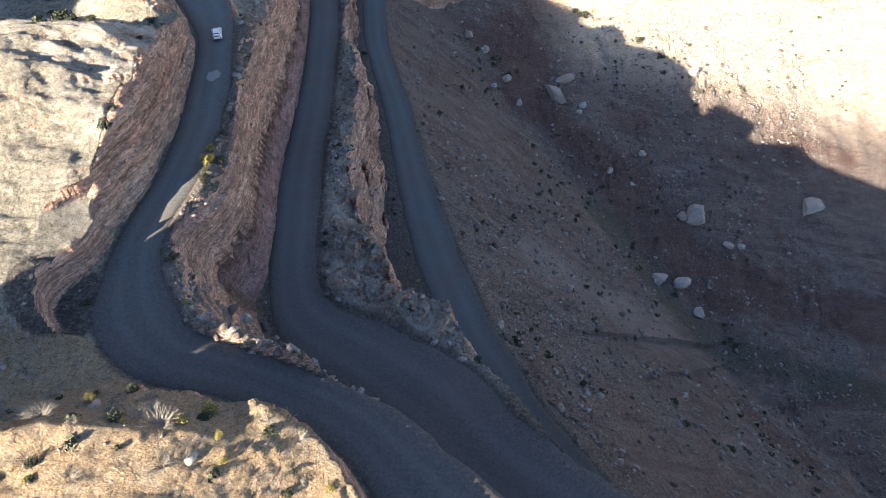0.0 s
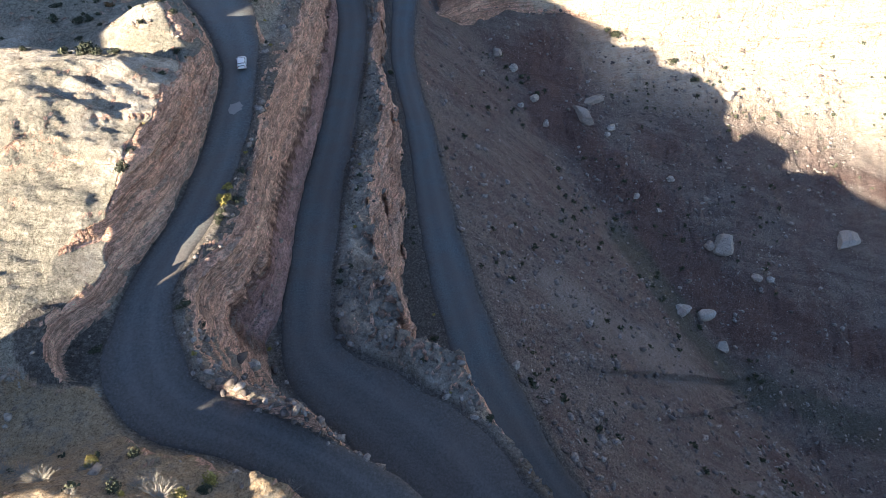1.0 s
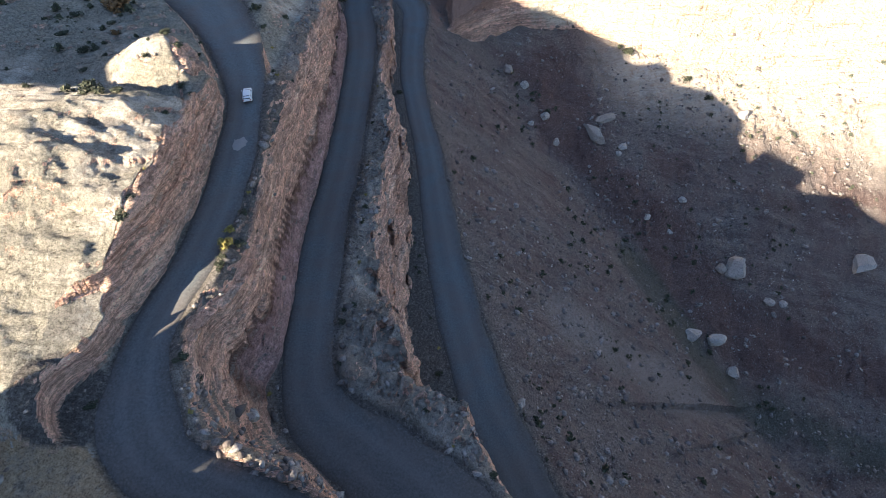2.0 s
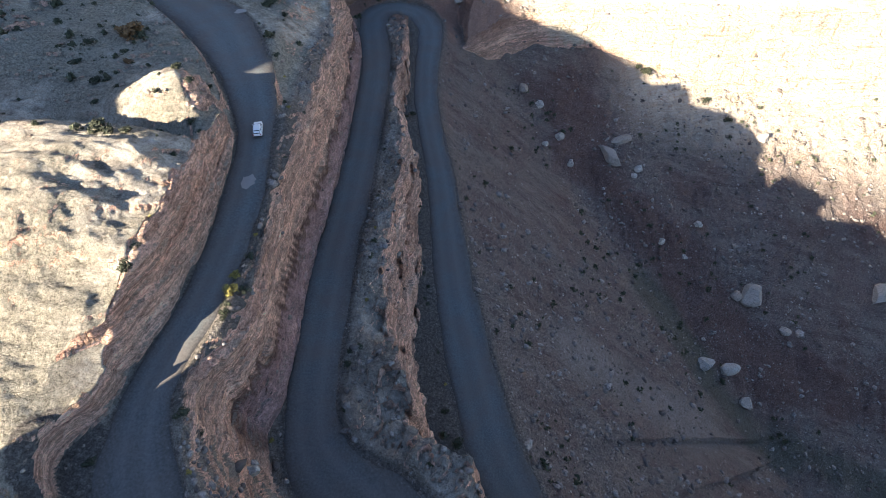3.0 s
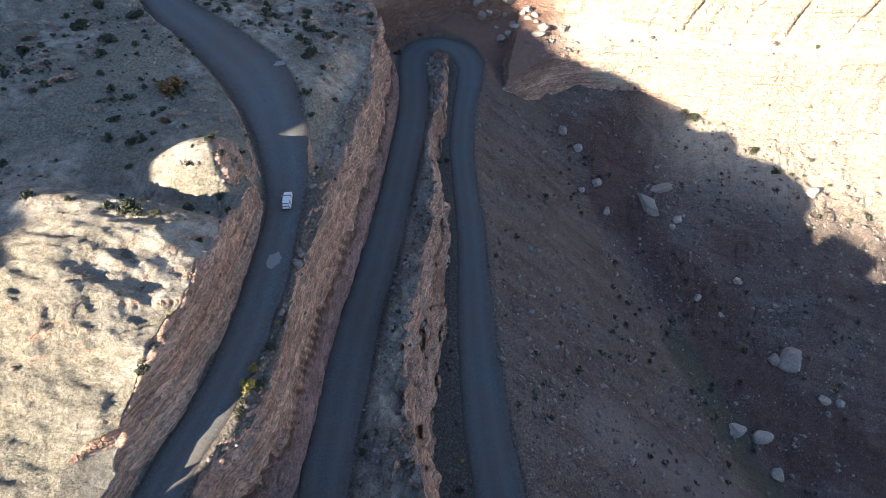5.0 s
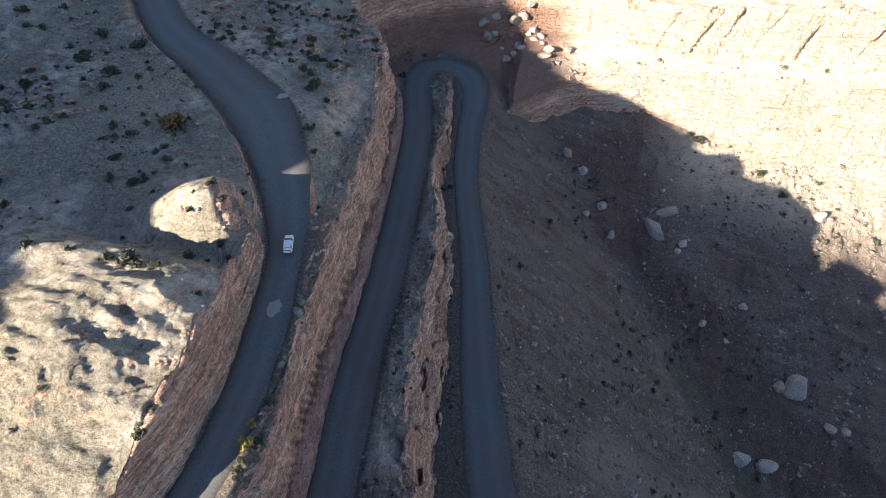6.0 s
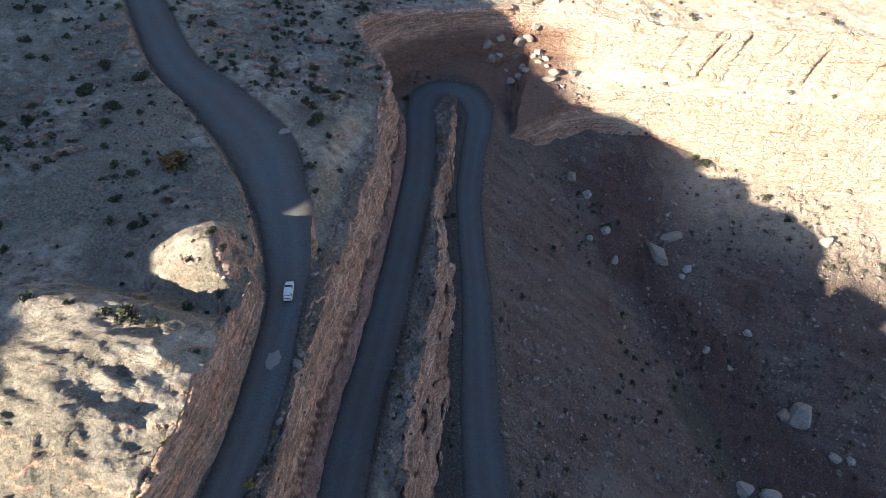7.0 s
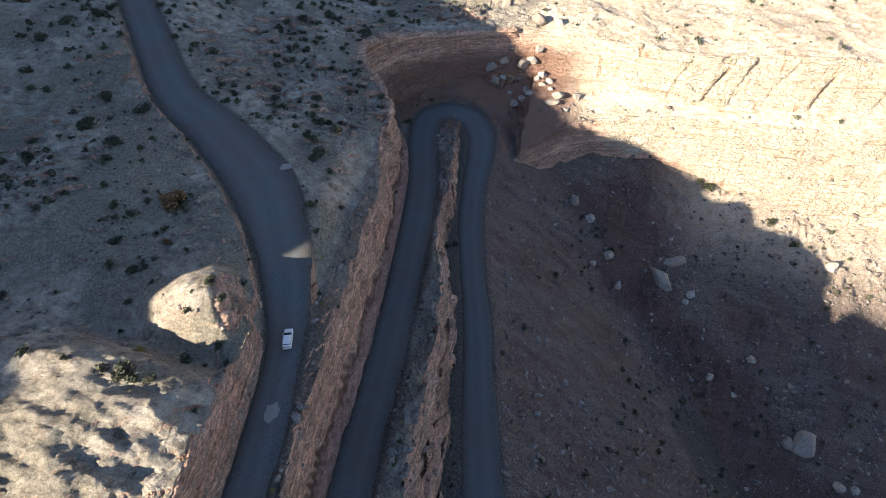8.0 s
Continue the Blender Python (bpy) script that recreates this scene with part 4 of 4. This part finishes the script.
# the fallen blocks heaped beside the alcove
heap = random.Random(5)
for k, (bx, by) in enumerate([(-14, 247.3), (-11.5, 249.5), (-17, 246), (-23.3, 239.7), (-20.5, 241.5), (-26, 238.2), (-14.4, 240.3), (-11, 242.5), (-17.5, 243), (-8.5, 239.5), (-1.8, 234.2), (-5, 236.8),
                              (-20, 237), (-24, 243), (-9, 245.5), (-15, 236.5), (-12.5, 233.5), (-6, 241.5), (-28, 240.5), (-18, 233), (-4, 231.5), (-22, 246.5)]):
    size = heap.uniform(1.4, 3.6)
    boulder(bx, by, size * heap.uniform(1.0, 1.5), size, size * heap.uniform(0.6, 0.9), heap.uniform(0, 180), 90 + k, "tan sandstone block in the heap beside the alcove")

# loose stones, of one piece each, joined by surface
bm0 = bmesh.new()
bmesh.ops.create_icosphere(bm0, subdivisions=1, radius=1.0)
ICO = np.array([v.co[:] for v in bm0.verts])
ICO_FACES = np.array([[v.index for v in f.verts] for f in bm0.faces])
bm0.free()


def stones(name, x, y, size, flat, mat, label, seed):
    rng = np.random.RandomState(seed)
    n, k = len(x), len(ICO)
    z = heights(x, y)
    co = ICO[None] * (1 + rng.uniform(-0.38, 0.3, (n, k, 1)))
    stretch = np.stack([rng.uniform(0.8, 1.5, n), rng.uniform(0.6, 1.1, n), rng.uniform(0.5, 0.9, n) * flat], 1)
    co = co * stretch[:, None] * size[:, None, None] * 0.5
    a = rng.uniform(0, 6.28, n)
    ca, sa = np.cos(a)[:, None], np.sin(a)[:, None]
    px, py = co[..., 0] * ca - co[..., 1] * sa, co[..., 0] * sa + co[..., 1] * ca
    co = np.stack([px + x[:, None], py + y[:, None], co[..., 2] + z[:, None] + size[:, None] * 0.08], -1).reshape(-1, 3)
    faces = (ICO_FACES[None] + (np.arange(n) * k)[:, None, None]).reshape(-1, 3)
    me = bpy.data.meshes.new(name)
    me.vertices.add(len(co))
    me.vertices.foreach_set("co", co.ravel())
    me.loops.add(faces.size)
    me.loops.foreach_set("vertex_index", faces.ravel())
    me.polygons.add(len(faces))
    me.polygons.foreach_set("loop_start", np.arange(0, faces.size, 3))
    me.update()
    me.materials.append(mat)
    return tagged(new(name, me), label, "stones", kind="stuff")


def scatter(seed, n, x0, x1, y0, y1, keep):
    rng = np.random.RandomState(seed)
    x, y = rng.uniform(x0, x1, n), rng.uniform(y0, y1, n)
    ok = rng.rand(n) < keep(x, y)
    return x[ok], y[ok], rng.rand(ok.sum())


def off_roads(x, y, gap):
    ok = np.ones(len(x), bool)
    for line in (UPPER_LINE, MIDDLE_LINE, LOWER_LINE):
        d, cols = nearest(line, x, y)
        ok &= np.abs(d) > cols[1] + gap
    return ok


def slope_keep(x, y):
    dl, (_, wl) = nearest(LOWER_LINE, x, y)
    patch = fbm(x, y, 22, 4)
    return np.where(dl > wl + 0.8, np.clip(0.45 + 0.9 * patch, 0.05, 1), 0) * (heights(x, y) < 12)


sx, sy, r = scatter(11, 56000, -25, 170, 30, 240, slope_keep)
stones("scree", sx, sy, 0.16 + 1.7 * r**18 + 0.34 * r, 0.9, SCREE, "loose brown and pale grey stones strewn over the canyon slopes", 12)


def rubble_keep(x, y):
    dc, _ = nearest(RIM_LINE, x, y)
    dr, _ = nearest(RIDGE_LINE, x, y)
    return np.where((dc < 0) & (dr > 0), 0.8, 0) * off_roads(x, y, 0.5) * np.clip(0.4 + fbm(x, y, 8, 3), 0.1, 1)


sx, sy, r = scatter(13, 20000, -45, 20, 25, 212, rubble_keep)
stones("rubble", sx, sy, 0.2 + 1.3 * r**6 + 0.25 * r, 0.9, SCREE, "broken sandstone rubble below the cliff and along the ridge", 14)


def berm_keep(x, y):
    dc, _ = nearest(RIM_LINE, x, y)
    return np.exp(-(((dc + 0.6) / 1.5) ** 2)) * off_roads(x, y, -0.3)


sx, sy, r = scatter(17, 7000, -38, 22, 5, 46, berm_keep)
stones("berm_rubble", sx, sy, 0.25 + 1.0 * r**6 + 0.4 * r, 0.9, SCREE, "grey and tan rubble heaped on the low berm between the roads", 18)


def bench_keep(x, y):
    dc, _ = nearest(RIM_LINE, x, y)
    return (dc > 0) * (1 - 0.9 * np.exp(-(((x + 58) / 20) ** 4) - ((y - 74) / 24) ** 4)) * off_roads(x, y, 0.4) * np.clip(0.25 + 1.1 * fbm(x, y, 12, 4), 0.02, 1)


sx, sy, r = scatter(15, 16000, -175, -5, 12, 260, bench_keep)
stones("bench_stones", sx, sy, 0.2 + 1.2 * r**10 + 0.3 * r, 0.5, BLOCK, "pale flat sandstone slabs and stones lying on the bench", 16)


# ---- plants ----


def leaf_material(name, dark, light):
    m, nt, lk, bsdf = material(name)
    info = nt.new("ShaderNodeObjectInfo")
    geo = nt.new("ShaderNodeNewGeometry")
    col = mix_node(nt, lk, geo.outputs["Random Per Island"], dark, light)
    col = mix_node(nt, lk, math_node(nt, lk, "MULTIPLY", info.outputs["Random"], 0.4), col, tuple(c * 0.5 for c in dark))
    lk.new(col, bsdf.inputs["Base Color"])
    bsdf.inputs["Roughness"].default_value = 0.8
    bsdf.inputs["Specular IOR Level"].default_value = 0.2
    return m


SAGE = leaf_material("sage_leaves", (0.035, 0.04, 0.026), (0.1, 0.105, 0.066))
GOLD = leaf_material("yellow_leaves", (0.22, 0.18, 0.05), (0.46, 0.38, 0.12))
RUST = leaf_material("rust_leaves", (0.11, 0.065, 0.032), (0.25, 0.15, 0.07))
TWIG = plain_material("dry_twigs", (0.3, 0.27, 0.23), 0.9, 0, 0.1)
BARK = plain_material("dark_bark", (0.09, 0.07, 0.055), 0.9, 0, 0.1)


def foliage_mesh(seed, leaves, flat=0.62, size=0.075):
    """A ragged crown of small leaf clumps, about one metre across."""
    rng = random.Random(seed)
    bm = bmesh.new()
    lobes = [(Vector((rng.uniform(-0.28, 0.28), rng.uniform(-0.28, 0.28), rng.uniform(0.16, 0.34))), rng.uniform(0.14, 0.27)) for _ in range(7)]
    for _ in range(leaves):
        c, r = rng.choice(lobes)
        d = Vector((rng.gauss(0, 1), rng.gauss(0, 1), rng.gauss(0, 1))).normalized()
        p = c + d * r * rng.uniform(0.6, 1.1)
        p.z = max(p.z * flat / 0.62, 0.03)
        a = Vector((rng.gauss(0, 1), rng.gauss(0, 1), rng.gauss(0, 1))).normalized() * size * rng.uniform(0.5, 1.1)
        b = d.cross(a).normalized() * size * rng.uniform(0.35, 0.8)
        bm.faces.new([bm.verts.new(p + q) for q in (-a, b, a, -b)])
    return bm


def twig_mesh(seed, count, length):
    """Thin crooked stems spreading from the root."""
    rng = random.Random(seed)
    bm = bmesh.new()
    for _ in range(count):
        ang, rise = rng.uniform(0, 6.28), rng.uniform(0.5, 1.2)
        p, d, w = Vector((0, 0, -0.08)), Vector((math.cos(ang), math.sin(ang), rise)).normalized(), 0.01
        ring = None
        for k in range(4):
            side = d.cross(Vector((0.3, 0.2, 1))).normalized()
            up = d.cross(side)
            now = [bm.verts.new(p + (side * math.cos(q) + up * math.sin(q)) * w) for q in (0, 2.09, 4.19)]
            if ring:
                for i in range(3):
                    bm.faces.new((ring[i], ring[(i + 1) % 3], now[(i + 1) % 3], now[i]))
            ring = now
            p = p + d * length / 3
            d = (d + Vector((rng.uniform(-0.4, 0.4), rng.uniform(-0.4, 0.4), rng.uniform(-0.2, 0.3)))).normalized()
            w *= 0.65
    return bm


def shrub(kind, seed):
    root = new("shrub")
    if kind == "sage":
        part("foliage", foliage_mesh(seed, 420), SAGE, root)
        part("stem", twig_mesh(seed, 7, 0.45), BARK, root)
        tagged(root, "dark grey-green desert shrub growing between pale rocks", "shrub", "shrubs of the bench and slopes")
    elif kind == "gold":
        part("foliage", foliage_mesh(seed, 420, 0.7), GOLD, root)
        part("stem", twig_mesh(seed, 8, 0.5), BARK, root)
        tagged(root, "bushy yellow-green rabbitbrush on dry rocky ground", "shrub", "shrubs of the bench and slopes")
    elif kind == "rust":
        part("foliage", foliage_mesh(seed, 380, 0.7), RUST, root)
        part("stem", twig_mesh(seed, 8, 0.5), BARK, root)
        tagged(root, "rust-brown dry bush on the slickrock bench", "shrub", "shrubs of the bench and slopes")
    else:
        part("stem", twig_mesh(seed, 90, 0.62), TWIG, root, "bare grey twigs")
        tagged(root, "leafless grey twiggy bush on the sandy hill", "shrub", "shrubs of the bench and slopes")
    return root


KINDS = {k: [shrub(k, 100 * i + j) for j in range(n)] for i, (k, n) in enumerate((("sage", 4), ("gold", 2), ("rust", 1), ("bare", 2)))}
USED = set()


def plant(kind, x, y, size, seed):
    rng = random.Random(seed)
    src = KINDS[kind][seed % len(KINDS[kind])]
    m = pose(x, y, height_at(x, y) - 0.04, 0, 0, rng.uniform(0, 360)) @ Matrix.Diagonal((size, size * rng.uniform(0.8, 1.15), size * rng.uniform(0.7, 1.0), 1))
    if src.name in USED:
        copy_thing(src, m)
    else:
        USED.add(src.name)
        src.matrix_basis = m


for k, (kind, px, py, size) in enumerate([("gold", -37.3, 26.6, 1.5), ("gold", -26.2, 23.4, 1.7), ("bare", -30.5, 24, 2.2), ("sage", -32.5, 23.6, 2), ("bare", -27.9, 23, 1.9), ("rust", -74, 114.5, 2.2),
                                        ("sage", -74.5, 107.5, 1.7), ("sage", -76, 106, 1.4), ("gold", -36.3, 66.2, 1.7), ("sage", -35.9, 63.5, 1.5), ("sage", -46, 61.8, 1.5), ("gold", -64, 91, 1.6), ("bare", -40.5, 24, 1.8),
                                        ("gold", -24, 25.5, 1.4), ("gold", -36.6, 69, 1.2), ("sage", -56, 91, 1.3), ("sage", -48, 82, 1.2), ("sage", 86, 225, 3), ("sage", 95, 220, 2.6), ("sage", 60, 229, 3.4), ("sage", 56, 230, 3)]):
    plant(kind, px, py, size, 500 + k)


def bench_plants(x, y):
    dc, _ = nearest(RIM_LINE, x, y)
    return (dc > 1) * off_roads(x, y, 0.8) * np.clip(0.2 + 1.3 * fbm(x + 7, y, 18, 3), 0.03, 1)


sx, sy, r = scatter(21, 2600, -165, -44, 84, 258, bench_plants)
for k, (px, py, q) in enumerate(zip(sx[:200], sy[:200], r)):
    plant("sage" if q < 0.96 else "rust", px, py, 1.0 + 2.5 * q**2.2, 700 + k)
sx, sy, r = scatter(22, 420, -60, -8, 8, 30, bench_plants)
for k, (px, py, q) in enumerate(zip(sx[:55], sy[:55], r)):
    plant("bare" if q > 0.4 else "sage" if q > 0.16 else "gold", px, py, 0.6 + 0.9 * q, 1000 + k)


def verge_plants(x, y):
    dm, (_, wm) = nearest(MIDDLE_LINE, x, y)
    dl, (_, wl) = nearest(LOWER_LINE, x, y)
    du, (_, wu, _c) = nearest(UPPER_LINE, x, y)
    near = np.minimum(np.minimum(np.abs(dm) - wm, np.abs(dl) - wl), np.abs(du) - wu)
    return ((near > 0.9) & (near < 4)) * 0.9


sx, sy, r = scatter(23, 420, -50, 8, 40, 205, verge_plants)
for k, (px, py, q) in enumerate(zip(sx[:65], sy[:65], r)):
    plant("sage" if q > 0.15 else "gold", px, py, 0.6 + 0.9 * q * q, 1200 + k)


def far_tufts():
    """Dark tufts strewn over the far plateau, the sunlit slope and the canyon sides, too many to count."""
    rng = np.random.RandomState(31)
    bits = []
    for n, x0, x1, y0, y1 in ((420, -60, 230, 252, 330), (260, 40, 190, 190, 245), (900, -5, 130, 55, 210), (160, -190, -100, 90, 300), (2600, -190, -46, 84, 290), (40, -60, -8, 8, 30)):
        x, y = rng.uniform(x0, x1, n), rng.uniform(y0, y1, n)
        ok = off_roads(x, y, 1) & (rng.rand(n) < np.clip(0.35 + 1.8 * fbm(x + 7, y, 17, 4), 0.05, 1))
        bits.append(np.stack([x[ok], y[ok], heights(x[ok], y[ok])], 1))
    base = np.vstack(bits)
    tuft = foliage_mesh(77, 44, 0.62, 0.2)
    blade = np.array([v.co[:] for v in tuft.verts])
    tuft.free()
    k = len(blade)
    size = 0.6 + 2.2 * rng.rand(len(base)) ** 2
    turn = rng.uniform(0, 6.28, len(base))
    c, sn = np.cos(turn)[:, None], np.sin(turn)[:, None]
    co = blade[None] * size[:, None, None]
    co = np.stack([co[..., 0] * c - co[..., 1] * sn + base[:, :1], co[..., 0] * sn + co[..., 1] * c + base[:, 1:2], co[..., 2] + base[:, 2:3]], -1).reshape(-1, 3)
    me = bpy.data.meshes.new("far_shrubs")
    me.vertices.add(len(co))
    me.vertices.foreach_set("co", co.ravel())
    me.loops.add(len(co))
    me.loops.foreach_set("vertex_index", np.arange(len(co)))
    me.polygons.add(len(co) // 4)
    me.polygons.foreach_set("loop_start", np.arange(0, len(co), 4))
    me.update()
    me.materials.append(SAGE)
    return tagged(new("far_shrubs", me), "dark low shrubs dotted over the far plateau and slopes", "shrubs", kind="stuff")


far_tufts()

# ---- the white car on the upper road ----
PAINT = plain_material("white_car_paint", (0.78, 0.79, 0.8), 0.25)
GLASS = plain_material("dark_window_glass", (0.015, 0.018, 0.022), 0.08)
RUBBER = plain_material("tyre_rubber", (0.02, 0.02, 0.02), 0.8)
ALLOY = plain_material("alloy_rim", (0.5, 0.5, 0.52), 0.35, 0.9)
PLASTIC = plain_material("black_plastic", (0.03, 0.03, 0.032), 0.6)
RED_LENS = plain_material("red_lens", (0.35, 0.02, 0.02), 0.3)
CLEAR_LENS = plain_material("clear_lens", (0.7, 0.72, 0.74), 0.15)


def loft(rows):
    """A closed body from cross-sections (y, half width low, half width high, z low, z high), rounded at its shoulders."""
    bm = bmesh.new()
    rings = []
    for y, wl, wh, z0, z1 in rows:
        m = (z0 + z1) / 2
        pts = [(-wl * 0.9, z0), (-wl, z0 + 0.1), (-wl, m), (-wh, z1 - 0.08), (-wh * 0.86, z1), (wh * 0.86, z1), (wh, z1 - 0.08), (wl, m), (wl, z0 + 0.1), (wl * 0.9, z0)]
        rings.append([bm.verts.new((x, y, z)) for x, z in pts])
    for a, b in zip(rings, rings[1:]):
        for i in range(10):
            j = (i + 1) % 10
            bm.faces.new((a[i], a[j], b[j], b[i]))
    bm.faces.new(rings[0])
    bm.faces.new(rings[-1][::-1])
    bmesh.ops.recalc_face_normals(bm, faces=bm.faces)
    return bm


def slab(p, q, r, s, thick, out):
    """A thin pane with four corners, thick metres deep along out."""
    bm = bmesh.new()
    o = Vector(out).normalized() * thick
    a = [bm.verts.new(Vector(v)) for v in (p, q, r, s)]
    b = [bm.verts.new(Vector(v) + o) for v in (p, q, r, s)]
    bm.faces.new(a[::-1])
    bm.faces.new(b)
    for i in range(4):
        bm.faces.new((a[i], a[(i + 1) % 4], b[(i + 1) % 4], b[i]))
    bmesh.ops.recalc_face_normals(bm, faces=bm.faces)
    return bm


def block(x0, x1, y0, y1, z0, z1, bevel=0.03):
    bm = bmesh.new()
    bmesh.ops.create_cube(bm, size=1)
    for v in bm.verts:
        v.co = Vector(((x0 + x1) / 2 + v.co.x * (x1 - x0), (y0 + y1) / 2 + v.co.y * (y1 - y0), (z0 + z1) / 2 + v.co.z * (z1 - z0)))
    bmesh.ops.bevel(bm, geom=bm.edges[:], offset=bevel, segments=2, affect="EDGES")
    return bm


def disc(x, y, z, radius, width, hub=0.0):
    bm = bmesh.new()
    bmesh.ops.create_cone(bm, cap_ends=True, segments=24, radius1=radius, radius2=radius, depth=width, matrix=Matrix.Translation((x, y, z)) @ Matrix.Rotation(radians(90), 4, "Y"))
    bmesh.ops.bevel(bm, geom=[e for e in bm.edges if len(e.link_faces) == 2 and any(len(f.verts) > 4 for f in e.link_faces)], offset=min(0.04, width * 0.25), segments=2, affect="EDGES")
    return bm


def car(m):
    root = new("car")
    body = part("body", loft([(-2.3, 0.7, 0.66, 0.38, 0.78), (-2.22, 0.86, 0.8, 0.3, 0.98), (-1.6, 0.92, 0.88, 0.25, 1.02), (0.2, 0.93, 0.89, 0.24, 1.0), (1.0, 0.93, 0.87, 0.24, 0.98), (1.9, 0.9, 0.82, 0.26, 0.9), (2.25, 0.8, 0.72, 0.32, 0.8), (2.34, 0.64, 0.6, 0.38, 0.68)]), PAINT, root, smooth=False)
    part("cabin", loft([(-2.1, 0.76, 0.62, 0.9, 1.22), (-1.75, 0.82, 0.68, 0.9, 1.58), (-0.6, 0.84, 0.7, 0.9, 1.66), (0.35, 0.84, 0.68, 0.9, 1.6), (1.05, 0.8, 0.66, 0.9, 1.08)]), PAINT, root)
    part("windscreen", slab((-0.74, 1.16, 1.02), (0.74, 1.16, 1.02), (0.63, 0.3, 1.6), (-0.63, 0.3, 1.6), 0.05, (0, 0.6, 0.75)), GLASS, root, "dark windscreen glass")
    part("rear_window", slab((0.68, -2.15, 1.02), (-0.68, -2.15, 1.02), (-0.6, -1.72, 1.56), (0.6, -1.72, 1.56), 0.05, (0, -0.8, 0.55)), GLASS, root, "dark rear window glass")
    for sgn in (-1, 1):
        for y0, y1, y2, y3 in ((0.95, 0.1, 0.12, 0.4), (0.02, -0.85, -0.83, 0.02), (-0.93, -1.75, -1.6, -0.92)):
            part("side_window", slab((sgn * 0.845, y0, 1.04), (sgn * 0.845, y1, 1.04), (sgn * 0.72, y2, 1.5), (sgn * 0.72, y3, 1.5), 0.02, (sgn, 0, 0.25)), GLASS, root, "dark side window glass")
        part("mirror", block(sgn * 0.92, sgn * 1.1, 0.8, 0.98, 1.02, 1.18, 0.02) if sgn > 0 else block(-1.1, -0.92, 0.8, 0.98, 1.02, 1.18, 0.02), PAINT, root)
        part("headlight", block(sgn * 0.62 - 0.16, sgn * 0.62 + 0.16, 2.1, 2.3, 0.66, 0.8), CLEAR_LENS, root, "clear headlight lens")
        part("tail_light", block(sgn * 0.72 - 0.1, sgn * 0.72 + 0.1, -2.33, -2.18, 0.72, 0.98), RED_LENS, root, "red tail light lens")
        for y in (-1.38, 1.42):
            wheel = part("wheel", disc(sgn * 0.82, y, 0.34, 0.34, 0.24), RUBBER, root, "black rubber tyre")
            part("rim", disc(sgn * 0.94, y, 0.34, 0.21, 0.05), ALLOY, wheel, "alloy rim")
    part("bumper", block(-0.84, 0.84, -2.38, -2.2, 0.34, 0.56, 0.05), PLASTIC, root, "black rear bumper")
    part("front_bumper", block(-0.72, 0.72, 2.2, 2.4, 0.32, 0.5, 0.05), PLASTIC, root, "black front bumper")
    part("licence_plate", block(-0.2, 0.2, -2.41, -2.38, 0.62, 0.74, 0.005), CLEAR_LENS, root, "plain pale number plate")
    root.matrix_world = m @ Matrix.Scale(0.9, 4)
    return tagged(root, "white compact hatchback driving on the gravel road beside the cut", "car")


car(pose(-43.7, 101.2, 39.98, 2, 0, 17))

# pale repaired patch on the upper road
DUST = plain_material("pale_gravel", (0.3, 0.28, 0.265), 0.9, 0, 0.2)


def road_patch(x, y, w, l, turn, label):
    rng = random.Random(int(x * 10))
    bm = bmesh.new()
    d, (z, wd, _c) = nearest(UPPER_LINE, np.array([x]), np.array([y]))
    rim = [bm.verts.new((math.cos(a) * w * rng.uniform(0.35, 0.55), math.sin(a) * l * rng.uniform(0.35, 0.55), rng.uniform(0, 0.01))) for a in [k * 0.314 for k in range(20)]]
    mid = bm.verts.new((0, 0, 0.03))
    for a, b in zip(rim, rim[1:] + rim[:1]):
        bm.faces.new((a, b, mid))
    ob = part("road_patch", bm, DUST, None)
    ob.matrix_world = pose(x, y, float(z[0]) + 0.115, 2.2, 0, turn)
    return tagged(ob, label, "road patch", kind="structure")


road_patch(-41.2, 88.2, 2.6, 4.2, 8, "pale gravel patch on the grey road")
road_patch(-62, 143.5, 3.4, 2.2, 40, "pale gravel streak on the wide pull-out")
